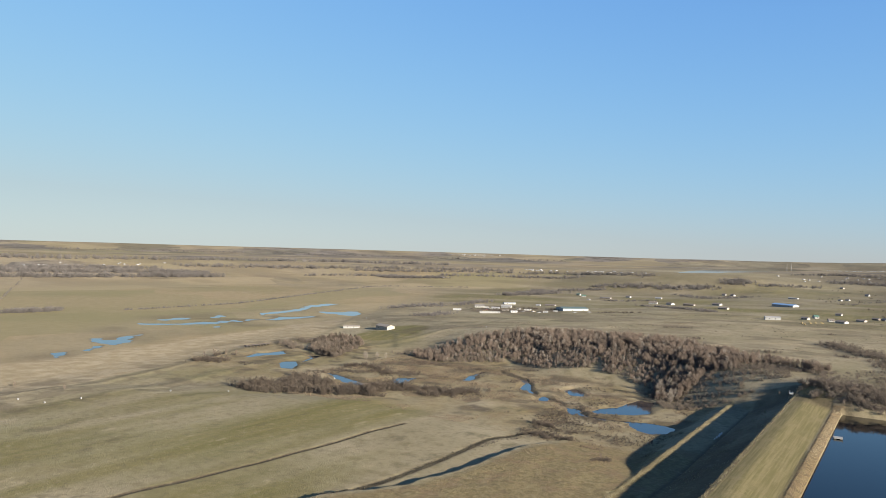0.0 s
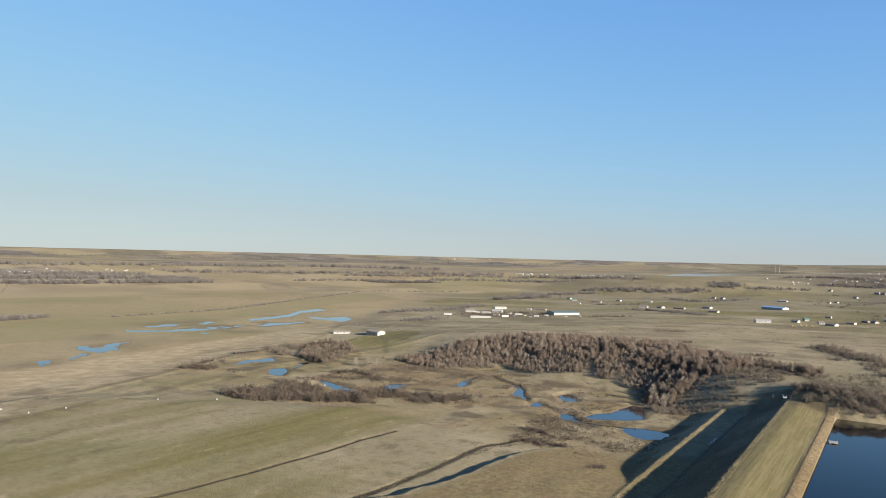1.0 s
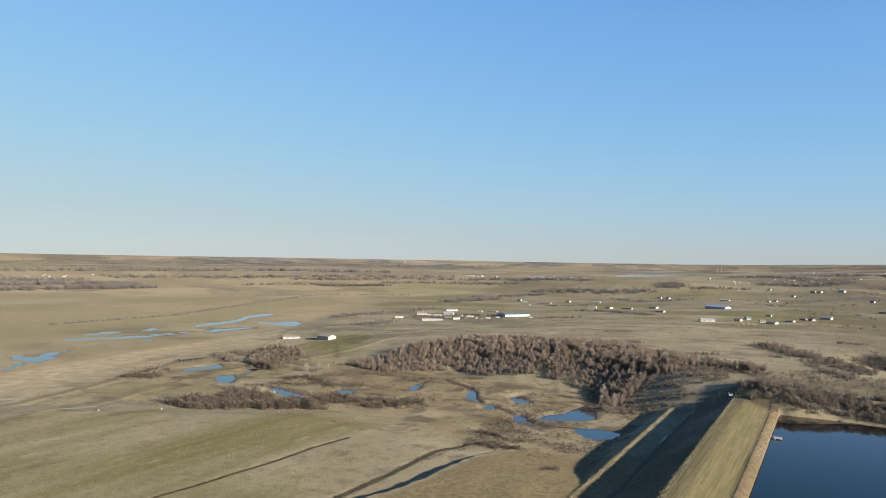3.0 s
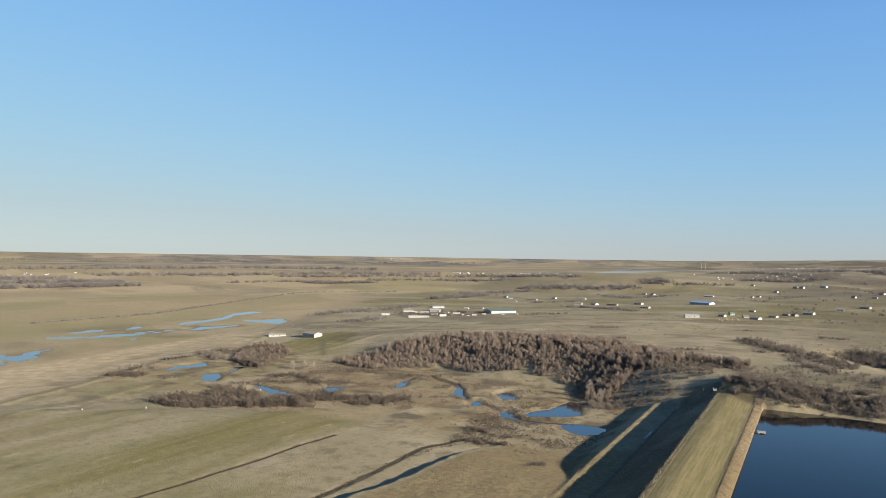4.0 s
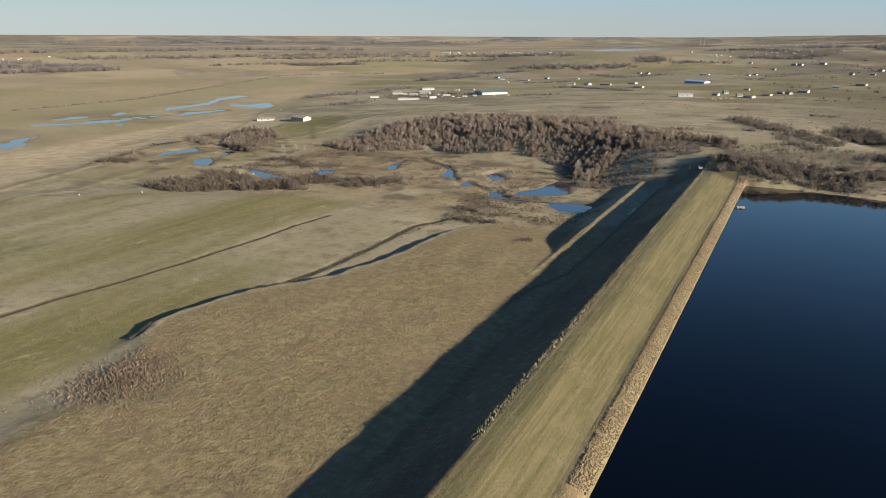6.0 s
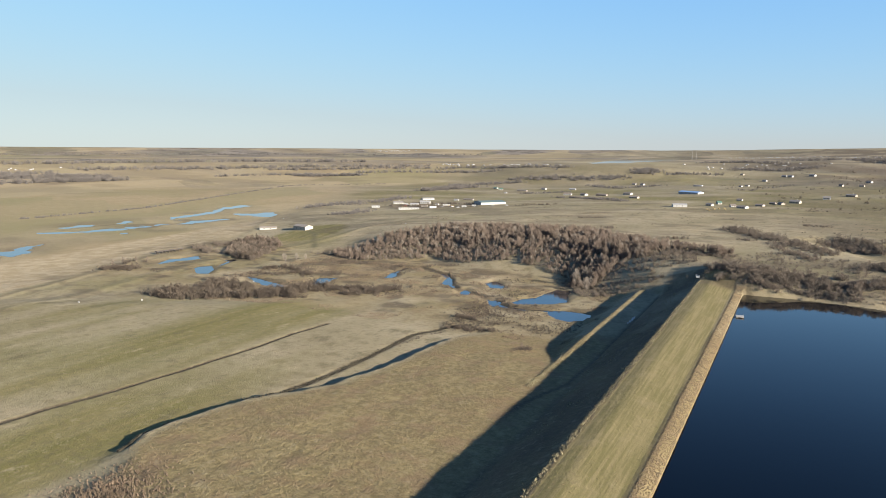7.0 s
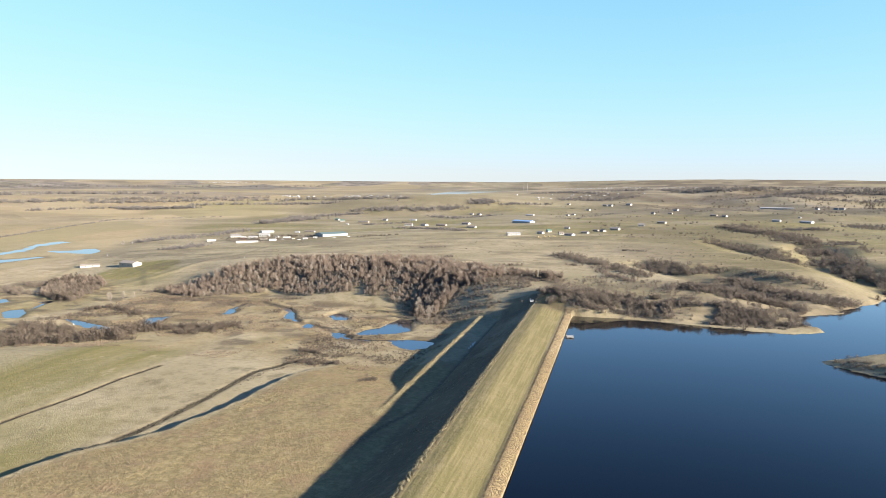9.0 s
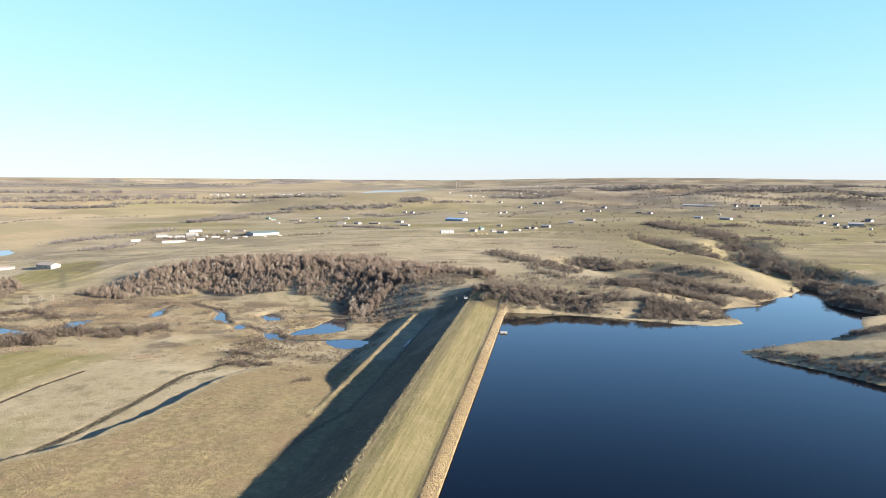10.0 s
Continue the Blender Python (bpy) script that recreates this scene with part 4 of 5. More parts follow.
FARM = [([(-560, 905), (-500, 880), (-440, 850)], 10, 90, (1.4, 3)), ([(-540, 960), (-470, 940), (-390, 920)], 10, 110, (1.6, 3.6)), ([(-330, 900), (-280, 930)], 6, 40, (1.5, 3))]
scatter("farm_shrubs", KINDS, np.concatenate([spots_along(rng, *f, SHRUB) for f in FARM]), WOOD_MATS, "dark shrubs and small trees round the farm yard", "shrubs")
# far belts take the brush colour that has haze painted in
FAR_MATS = WOOD_MATS[:3] + ["hazed_twigs"]
BELTS = [([(-657, 818), (-633, 880), (-617, 974), (-635, 1092)], 16, 260, (3, 6)),
         ([(-510, 678), (-496, 712), (-518, 788)], 12, 130, (2.5, 4.5)),
         ([(-717, 1310), (-703, 1402), (-693, 1524)], 20, 210, (5, 9)),
         ([(-774, 1568), (-705, 1672), (-647, 1749)], 16, 170, (4, 7)),
         ([(-682, 1811), (-606, 1818), (-511, 1832), (-388, 1864)], 26, 260, (5, 9)),
         ([(-1296, 1591), (-1229, 1642), (-1169, 1715)], 18, 190, (6, 9)),
         ([(-1462, 1445), (-1369, 1584), (-1282, 1642), (-1148, 1725)], 16, 190, (5, 8)),
         ([(-1787, 731), (-1713, 856), (-1656, 1021), (-1565, 1196)], 16, 330, (9, 14)),
         ([(-1910, 786), (-1826, 963), (-1723, 1154), (-1619, 1210)], 25, 330, (9, 14)),
         ([(-2020, 835), (-1935, 1024), (-1827, 1188)], 30, 200, (8, 12))]
BELTS_NORTH = [([(-1174, 455), (-1765, 772)], 2.5, 210, (1.0, 2.0)),
         ([(-941, 350), (-938, 391), (-940, 431)], 7, 90, (4, 8)),
         ([(-892, 494), (-891, 699), (-947, 854), (-1003, 1004), (-1093, 1259)], 3, 420, (1.4, 3.6)),
         ([(-1093, 1259), (-1122, 1330), (-1095, 1400), (-950, 1537)], 4, 120, (1.6, 4)),
         ([(-346, 1123), (-298, 1101), (-223, 1044), (-197, 1014)], 10, 170, (2.5, 4.5)),
         ([(-479, 1304), (-430, 1343), (-403, 1373)], 10, 90, (2.5, 4.5)),
         ([(-448, 1720), (-333, 1558), (-259, 1680)], 14, 160, (3, 6)),
         ([(-95, 1476), (-39, 1390), (26, 1718)], 10, 60, (2.5, 4)),
         ([(-376, 1959), (-345, 2022)], 30, 130, (6, 11)),
         ([(-294, 1980), (-168, 2067)], 20, 110, (4, 7)),
         ([(255, 1546), (311, 1589)], 10, 40, (2, 4)),
         ([(679, 2008), (611, 1547)], 24, 120, (3, 6)),
         ([(490, 1085), (587, 1160)], 10, 60, (2, 4)),
         ([(760, 2150), (850, 2185), (892, 2106), (973, 2083), (1080, 2060)], 55, 380, (3, 6.5)),
         ([(400, 1190), (440, 1205), (480, 1190)], 16, 110, (2, 4)), ([(300, 1085), (345, 1090)], 12, 80, (2, 4)), ([(250, 905), (300, 915)], 7, 60, (1.5, 3)), ([(280, 835), (330, 832)], 8, 60, (1.5, 3)),
         ([(395, 842), (415, 840)], 6, 40, (1.2, 2.4)), ([(430, 806), (470, 800)], 6, 40, (1.2, 2.6))]
belts = np.concatenate([spots_along(rng, line, half, count, sizes, SHRUB) for line, half, count, sizes in BELTS + BELTS_NORTH])
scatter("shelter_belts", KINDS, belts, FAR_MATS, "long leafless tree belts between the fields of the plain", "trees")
far_lines = [([(-1492, 1689), (-1342, 1821), (-1224, 1954), (-963, 2079), (-599, 2010)], 24, 330, (6, 10)),
         ([(-1211, 1789), (-1056, 1924), (-805, 1978)], 20, 170, (5, 9)),
         ([(-2303, 962), (-2164, 1249), (-2006, 1584), (-1835, 1995), (-1456, 2229)], 40, 380, (8, 14)),
         ([(-1907, 1283), (-1689, 1557), (-1444, 1852), (-1132, 2096)], 24, 300, (7, 12)),
         ([(-3738, 1887), (-3277, 2621), (-2567, 3310), (-1707, 3868)], 30, 300, (6, 11))]
far_lines_east = [([(-147, 2220), (-37, 2222), (91, 2339)], 30, 170, (5, 9)),
         ([(5, 2984), (195, 2981), (363, 2612), (592, 2657)], 50, 330, (7, 13)),
         ([(533, 2353), (807, 2330), (1047, 2231)], 50, 330, (6, 12)),
         ([(417, 2297), (592, 2151), (785, 2153)], 26, 170, (4, 8)),
         ([(-276, 2499), (-162, 2636), (-5, 2404)], 26, 150, (5, 9)),
         ([(1176, 2971), (1410, 3088)], 40, 150, (6, 12))]
far_belts = np.concatenate([spots_along(rng, line, half, count, sizes, SHRUB) for line, half, count, sizes in far_lines + far_lines_east])
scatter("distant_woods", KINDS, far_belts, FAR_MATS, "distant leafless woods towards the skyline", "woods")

# a few single trees and shrubs by the creek and the railway
for x, y, size, k in ((-338, 374, 8, 5), (-334, 384, 7, 6), (-345, 380, 7, 5), (-329, 390, 6, 6), (-88, 388, 13, 5), (-76, 372, 11, 6), (-84, 398, 11, 5), (-451, 303, 6, 3), (-445, 311, 5.5, 0), (-457, 297, 5, 1), (-440, 318, 4.5, 3), (-442, 134, 4, 3), (-385, 137, 3.6, 3), (-63, 214, 3.0, 3)):
    ob = copy_thing(masters[k], Matrix.LocRotScale((x, y, float(height(np.array([x * 1.0]), np.array([y * 1.0]))[0]) - 0.1), Euler((0, 0, x)), (1, 1, 1)))
    ob.scale = (size, size, size)
    tagged(ob, "single leafless tree standing in dry grass", "tree", "single trees")
valley = [spots_in(rng, [(-330, 300), (-215, 300), (-60, 230), (-40, 300), (-60, 380), (-180, 400), (-320, 410)], 2.8, (0.4, 1.2), SHRUB, 1.1, 10, dry_land),
          spots_in(rng, [(-122, 246), (-92, 232), (-50, 262), (-60, 292), (-122, 290)], 1.8, (0.4, 1.2), SHRUB, 1.0, 11, dry_land),
          spots_along(rng, CREEK, 6, 420, (0.5, 1.4), SHRUB), spots_along(rng, [(-452, 300), (-440, 318)], 6, 40, (1.5, 3.5), SHRUB), spots_along(rng, [(-400, 290), (-385, 285)], 5, 24, (0.8, 1.6), SHRUB),
          spots_along(rng, [(-300, 395), (-250, 392), (-200, 415)], 7, 120, (0.8, 2.0), SHRUB), spots_along(rng, [(-330, 300), (-300, 330), (-262, 345)], 6, 120, (0.8, 2.2), SHRUB),
          spots_along(rng, [(-325, 338), (-318, 350), (-283, 334)], 5, 110, (1.4, 3.2), SHRUB), spots_along(rng, [(-240, 288), (-216, 306), (-190, 322)], 7, 200, (1.0, 2.8), SHRUB), spots_along(rng, [(-440, 275), (-420, 287)], 7, 90, (1.6, 3.8), SHRUB), spots_along(rng, [(-475, 300), (-440, 289), (-413, 281)], 5, 60, (1.2, 2.6), SHRUB)]
valley.append(spots_in(rng, [(-330, 530), (-60, 540), (60, 560), (220, 700), (300, 1000), (-250, 1000), (-380, 800)], 7.0, (0.4, 1.2), SHRUB, 1.36, 13, dry_land))
valley.append(spots_in(rng, [(60, 560), (220, 560), (420, 800), (640, 1300), (200, 1200)], 8.0, (0.5, 1.6), SHRUB, 1.35, 14, dry_land))
valley.append(spots_in(rng, [(60, 900), (520, 900), (900, 1500), (1300, 2500), (-100, 2500), (-150, 1700)], 12.0, (1.2, 3.6), SHRUB, 1.42, 15, dry_land))
valley.append(spots_in(rng, [(300, 1700), (1000, 1700), (1700, 2600), (1900, 3600), (300, 3600)], 30.0, (3, 7), SHRUB, 1.1, 17, dry_land))
valley += [spots_along(rng, [(-123, 265), (-110, 262)], 3, 60, (1.0, 2.4), SHRUB), spots_along(rng, [(-118, 240), (-104, 241), (-90, 243)], 4, 130, (0.8, 2.0), SHRUB), spots_along(rng, [(-94, 268), (-75, 260), (-61, 255)], 7, 150, (0.4, 1.1), SHRUB), spots_along(rng, [(-61, 200), (-60, 215)], 2.5, 26, (1.0, 2.0), SHRUB),
           spots_along(rng, [(-124, 283), (-115, 306)], 5, 70, (0.6, 1.4), SHRUB), spots_along(rng, [(-116, 185), (-115, 211), (-111, 235)], 2, 70, (0.4, 0.9), SHRUB), spots_along(rng, [(-238, 301), (-213, 305), (-195, 308)], 5, 150, (0.8, 2.2), SHRUB)]
valley = np.concatenate(valley)
valley = valley[dry_land(valley[:, 0], valley[:, 1])]
scatter("valley_brush", KINDS, valley, WOOD_MATS, "low dead brush on the valley floor", "shrubs")


def grass_field(name, x, y, low, high, mat, label, wide=0.10, blades=3):
    """Many tufts of upright straw as one mesh."""
    n = len(x)
    z = height(x, y) - 0.08
    v, rs = np.zeros((n, blades, 3, 3)), np.random.default_rng(len(name) + n)
    tall = rs.uniform(low, high, n)
    for b in range(blades):
        a = rs.uniform(0, 6.28, n)
        dx, dy = np.cos(a) * wide * tall, np.sin(a) * wide * tall
        ox, oy = rs.normal(size=n) * 0.25 * tall, rs.normal(size=n) * 0.25 * tall
        v[:, b, 0] = np.stack([x + ox - dx * 2, y + oy - dy * 2, z], 1)
        v[:, b, 1] = np.stack([x + ox + dx * 2, y + oy + dy * 2, z], 1)
        v[:, b, 2] = np.stack([x + ox + rs.normal(size=n) * 0.2 * tall, y + oy + rs.normal(size=n) * 0.2 * tall, z + tall], 1)
    me = raw_mesh(name, v.reshape(-1, 3), np.arange(n * blades * 3).reshape(-1, 3), [mat])
    return tagged(new(name, me), label, "grass", kind="stuff")


gr = np.random.default_rng(21)
rx, ry = gr.uniform(-132, -33, 62000), gr.uniform(-5, 262, 62000)
ok = inside(rx, ry, SCARP + [(-33, -80), (-33, 160), (-42, 180), (-46, 262)]) & (line_distance(rx, ry, SCARP) > 3) & (fbm(rx, ry, 20, 4, 239) + gr.uniform(-0.25, 0.25, len(rx)) > 0.02)
grass_field("reed_bed", rx[ok], ry[ok], 0.16, 0.46, "reed_straw", "dense dry tan reeds below the dam")
vx, vy = gr.uniform(-330, -45, 60000), gr.uniform(235, 410, 60000)
ok = dry_land(vx, vy) & (fbm(vx, vy, 24, 3, 231) > -0.1) & (height(vx, vy) < -14.5)
grass_field("valley_reeds", vx[ok], vy[ok], 0.15, 0.4, "reed_straw", "dry tan reeds along the creek")
sx, sy = gr.uniform(-330, -45, 50000), gr.uniform(232, 420, 50000)
ok = dry_land(sx, sy) & (fbm(sx, sy, 20, 3, 235) > 0.12) & (height(sx, sy) < -14.0)
grass_field("dead_sedge", sx[ok], sy[ok], 0.3, 0.8, "dead_sedge", "clumps of rust-brown dead sedge along the creek")
ex, ey = gr.normal(-0.9, 0.55, 2600), gr.uniform(20, 382, 2600)
grass_field("crest_grass", ex, ey, 0.2, 0.75, "pale_straw", "pale ragged grass along the edge of the crest", 0.07, 4)
bx, by = gr.normal(-37.0, 0.8, 3000), gr.uniform(150, 372, 3000)
grass_field("berm_grass", bx, by, 0.2, 0.75, "pale_straw", "pale dry grass along the edge of the berm", 0.08, 4)
fx, fy = gr.uniform(-23, -2, 1500), gr.uniform(20, 372, 1500)
ok = fbm(fx, fy, 11, 3, 237) > 0.02
grass_field("face_weeds", fx[ok], fy[ok], 0.25, 0.7, "pale_straw", "scattered pale weeds on the shaded face of the dam", 0.12, 4)
wx, wy = gr.normal(-106, 8, 1900), gr.normal(19, 8, 1900)
grass_field("rank_weeds", wx, wy, 0.3, 0.8, "dead_sedge", "rank brown weeds at the end of the reed bed", 0.10, 4)
cx, cy = gr.uniform(0, 20, 4000), gr.uniform(20, 384, 4000)
ok = fbm(cx, cy, 9, 3, 233) > 0.05
grass_field("crest_tufts", cx[ok], cy[ok], 0.08, 0.24, "reed_straw", "short dry tufts on the grassy crest of the dam", 0.35, 3)
at = gr.integers(0, len(DITCH) - 1, 3600)
u = gr.uniform(0, 1, 3600)
dd = np.array(DITCH, float)
dx = dd[at, 0] + (dd[at + 1, 0] - dd[at, 0]) * u + gr.normal(size=3600) * 0.22
dy = dd[at, 1] + (dd[at + 1, 1] - dd[at, 1]) * u
grass_field("ditch_weeds", dx, dy, 0.2, 0.55, "dark_weeds", "dark dead weeds in a narrow ditch", 0.16, 4)
dd = np.array(DRAIN + SCARP[6:12], float)
at = gr.integers(0, len(dd) - 1, 3600)
dx = dd[at, 0] + (dd[at + 1, 0] - dd[at, 0]) * u + gr.normal(size=3600) * 0.45
dy = dd[at, 1] + (dd[at + 1, 1] - dd[at, 1]) * u
keep = (line_distance(dx, dy, DRAIN) < 3) | (line_distance(dx, dy, SCARP) < 3)
grass_field("drain_weeds", dx[keep], dy[keep], 0.35, 0.9, "dark_weeds", "dark dead weeds along a field drain", 0.2, 5)


def riprap():
    """Loose stones along the water line of the dam, joined."""
    g = np.random.default_rng(5)
    bm = bmesh.new()
    bmesh.ops.create_icosphere(bm, subdivisions=1, radius=1)
    base = np.array([v.co[:] for v in bm.verts])
    tris = np.array([[v.index for v in f.verts] for f in bm.faces])
    bm.free()
    n = 12300
    x, y = g.uniform(19.9, 26.0, n), g.uniform(18, 352, n)
    x[12000:], y[12000:] = g.normal(-176, 14, 300), g.normal(750, 5, 300)
    z = height(x, y)
    size = g.uniform(0.12, 0.27, n)
    v = base[None] * g.uniform(0.65, 1.2, (n, len(base), 1)) * size[:, None, None] * np.array([1, 1, 0.75])
    v = v + np.stack([x, y, z + size * 0.45], 1)[:, None]
    t = tris[None] + (np.arange(n) * len(base))[:, None, None]
    return tagged(new("riprap", raw_mesh("riprap", v.reshape(-1, 3), t.reshape(-1, 3), ["stone"])), "band of tan riprap stones along the water line", "stones", kind="stuff")


riprap()


# ---- buildings ----
def part(name, verts, faces, mat, parent, label=""):
    ob = mesh_object(name, verts, faces, mat)
    ob.parent = parent
    return tagged(ob, label)


def slab(x0, x1, y0, y1, z0, z1):
    v = [(x0, y0, z0), (x1, y0, z0), (x1, y1, z0), (x0, y1, z0), (x0, y0, z1), (x1, y0, z1), (x1, y1, z1), (x0, y1, z1)]
    return v, [(3, 2, 1, 0), (4, 5, 6, 7), (0, 1, 5, 4), (1, 2, 6, 5), (2, 3, 7, 6), (3, 0, 4, 7)]


def at_ground(name, x, y, turn, sink=0.0):
    ob = new(name)
    z = float(height(np.array([float(x)]), np.array([float(y)]))[0])
    ob.matrix_basis = pose(x, y, z - sink, 0, 0, turn)
    return ob


def gabled(ob, w, d, eaves, ridge, wall, roof, over=0.4, doors=1, windows=3, big_door=False):
    """A gabled body with its roof slabs, doors and windows; the ridge runs along x."""
    hw, hd = w / 2, d / 2
    v = [(-hw, -hd, -1.5), (hw, -hd, -1.5), (hw, hd, -1.5), (-hw, hd, -1.5), (-hw, -hd, eaves), (hw, -hd, eaves), (hw, hd, eaves), (-hw, hd, eaves), (-hw, 0, ridge), (hw, 0, ridge)]
    part("wall", v, [(0, 1, 5, 4), (2, 3, 7, 6), (1, 2, 6, 9, 5), (3, 0, 4, 8, 7), (3, 2, 1, 0), (4, 5, 9, 8), (6, 7, 8, 9)], wall, ob)
    pitch = (ridge - eaves) / hd
    for side in (-1, 1):
        lo, up = (side * (hd + over), eaves - over * pitch + 0.06), (0, ridge + 0.06)
        v = []
        for px in (-hw - over, hw + over):
            v += [(px, lo[0], lo[1]), (px, up[0], up[1]), (px, up[0], up[1] + 0.22), (px, lo[0], lo[1] + 0.22)]
        f = [(0, 1, 2, 3), (7, 6, 5, 4), (3, 2, 6, 7), (4, 5, 1, 0), (0, 3, 7, 4), (1, 5, 6, 2)]
        part("roof", v, f, roof, ob)
    for k in range(windows):
        px = -hw + w * (k + 0.7) / (windows + 0.6)
        part("window", *slab(px - 0.55, px + 0.55, -hd - 0.05, -hd + 0.1, 1.0, min(2.2, eaves - 0.2)), "dark_glass", ob)
    if big_door:
        part("door", *slab(hw - 0.1, hw + 0.06, -min(2.2, hd * 0.6), min(2.2, hd * 0.6), -0.2, eaves * 0.85), "pale_metal", ob)
    elif doors:
        px = hw * 0.55
        part("door", *slab(px - 0.5, px + 0.5, -hd - 0.06, -hd + 0.1, -0.3, min(2.05, eaves - 0.2)), "weathered_wood", ob)


COLOURS = {"white_paint": "white", "cream_paint": "cream", "grey_siding": "grey", "tan_siding": "tan", "brown_shingle": "brown", "grey_shingle": "grey", "teal_metal": "teal metal", "blue_metal": "blue metal", "green_metal": "green metal", "pale_metal": "pale metal"}


def house(x, y, w, d, h, turn, wall, roof):
    w, h = 0.85 * w, 0.85 * h
    ob = at_ground("house", x, y, turn)
    gabled(ob, w, d, h * 0.55, h * 0.94, wall, roof, 0.45, 1, max(2, int(w / 4)))
    if w > 13:
        part("chimney", *slab(w * 0.12, w * 0.12 + 0.8, -0.4, 0.4, h * 0.8, h + 0.8), "concrete", ob, "short masonry chimney")
    return tagged(ob, "%s country house with a %s roof on dry grass" % (COLOURS[wall], COLOURS[roof]), "house", "country houses")


def shed(x, y, w, d, h, turn, wall, roof):
    h = 0.9 * h
    ob = at_ground("farm_shed", x, y, turn)
    gabled(ob, w, d, h * 0.66, h, wall, roof, 0.25, 1, 2 if w < 20 else int(w / 9), w > 10)
    return tagged(ob, "%s farm shed with a low %s roof" % (COLOURS[wall], COLOURS[roof]), "shed", "farm sheds")


def trailer(x, y, w, d, h, turn, wall, roof):
    ob = at_ground("trailer", x, y, turn)
    part("body", *slab(-w / 2, w / 2, -d / 2, d / 2, 0.6, h), wall, ob)
    part("roof", *slab(-w / 2 - 0.1, w / 2 + 0.1, -d / 2 - 0.1, d / 2 + 0.1, h, h + 0.15), roof, ob)
    for k in range(max(2, int(w / 4))):
        px = -w / 2 + w * (k + 0.6) / (max(2, int(w / 4)) + 0.2)
        part("window", *slab(px - 0.4, px + 0.4, -d / 2 - 0.04, -d / 2 + 0.05, 1.5, 2.3), "dark_glass", ob)
    part("skirt", *slab(-w / 2 + 0.15, w / 2 - 0.15, -d / 2 + 0.15, d / 2 - 0.15, -0.8, 0.6), "grey_siding", ob)
    return tagged(ob, "long low white trailer in a farm yard", "trailer", "white trailers")


shed(-388, 931, 43.0, 26.0, 6.6, 50, "white_paint", "teal_metal")
shed(-449, 540, 21, 11, 6.0, -14, "cream_paint", "tan_siding")
shed(-503, 544, 19, 8, 3.6, 36, "white_paint", "tan_siding")
shed(-135, 1285, 42, 17, 6.0, -28, "white_paint", "blue_metal")
trailer(-536, 830, 12.7, 2.9, 3.0, 32, "white_paint", "pale_metal")
house(-555, 930, 19.4, 9.7, 6.2, 36, "white_paint", "grey_shingle")
shed(-502, 891, 12.8, 6.4, 4.4, 19, "white_paint", "pale_metal")
trailer(-455, 791, 29.6, 2.9, 2.8, 30, "white_paint", "pale_metal")
house(-513, 948, 19.4, 9.7, 6.2, 18, "white_paint", "pale_metal")
shed(-566, 1056, 22.1, 11.1, 4.2, 43, "white_paint", "pale_metal")
trailer(-434, 825, 10.5, 2.9, 2.8, 48, "white_paint", "pale_metal")
shed(-464, 855, 9.2, 4.6, 2.8, 13, "cream_paint", "brown_shingle")
trailer(-441, 884, 11.1, 2.9, 2.6, 27, "white_paint", "pale_metal")
shed(-503, 1048, 8.1, 4.4, 3.3, 6, "white_paint", "pale_metal")
trailer(-393, 846, 6.8, 2.9, 2.6, 35, "white_paint", "pale_metal")
trailer(-388, 870, 6.1, 2.9, 2.6, 24, "white_paint", "pale_metal")
shed(-470, 909, 4.8, 4.4, 2.9, 7, "white_paint", "brown_shingle")
trailer(-532, 914, 7.6, 2.9, 2.6, 30, "white_paint", "pale_metal")
shed(-484, 1058, 18.0, 9.0, 3.3, 5, "brown_shingle", "brown_shingle")
house(-610, 1484, 10.9, 6.7, 5.5, -9, "white_paint", "green_metal")
house(-574, 1428, 11.6, 7.2, 6.2, 20, "white_paint", "green_metal")
shed(-513, 1307, 5.3, 4.4, 2.9, 2, "white_paint", "pale_metal")
shed(-1159, 1716, 12.3, 6.1, 5.6, 14, "white_paint", "grey_shingle")
house(-358, 1245, 17.8, 9.7, 6.2, 5, "white_paint", "brown_shingle")
house(-324, 1240, 14.7, 9.1, 5.3, -31, "white_paint", "brown_shingle")
shed(-287, 1229, 19.3, 9.6, 4.4, -6, "brown_shingle", "brown_shingle")
house(-486, 1477, 11.7, 7.3, 5.3, -13, "white_paint", "grey_shingle")
shed(-509, 1395, 22.4, 11.2, 4.1, 1, "brown_shingle", "grey_shingle")
shed(-414, 1464, 13.8, 6.9, 4.2, -3, "white_paint", "pale_metal")
house(-248, 1274, 17.8, 9.7, 5.4, -20, "white_paint", "brown_shingle")
house(-206, 1130, 17.7, 9.7, 4.8, -10, "cream_paint", "brown_shingle")
house(-338, 1751, 10.6, 6.6, 6.2, -10, "white_paint", "brown_shingle")
house(-312, 1726, 11.8, 7.3, 6.2, -31, "white_paint", "brown_shingle")
shed(-162, 1594, 19.2, 9.6, 3.3, -13, "white_paint", "pale_metal")
shed(-96, 896, 18.5, 9, 4.8, 20, "white_paint", "pale_metal")
house(-62, 935, 10.3, 6.4, 4.7, -26, "cream_paint", "grey_shingle")
house(-55, 982, 7.0, 6.2, 5.6, 34, "white_paint", "green_metal")
house(-35, 1079, 9.1, 6.2, 4.5, -13, "white_paint", "brown_shingle")
house(-32, 928, 8.0, 6.2, 4.6, 23, "white_paint", "brown_shingle")
house(-18, 904, 14.2, 8.8, 4.5, -28, "white_paint", "brown_shingle")
house(0, 961, 12.0, 7.4, 3.8, -24, "cream_paint", "brown_shingle")
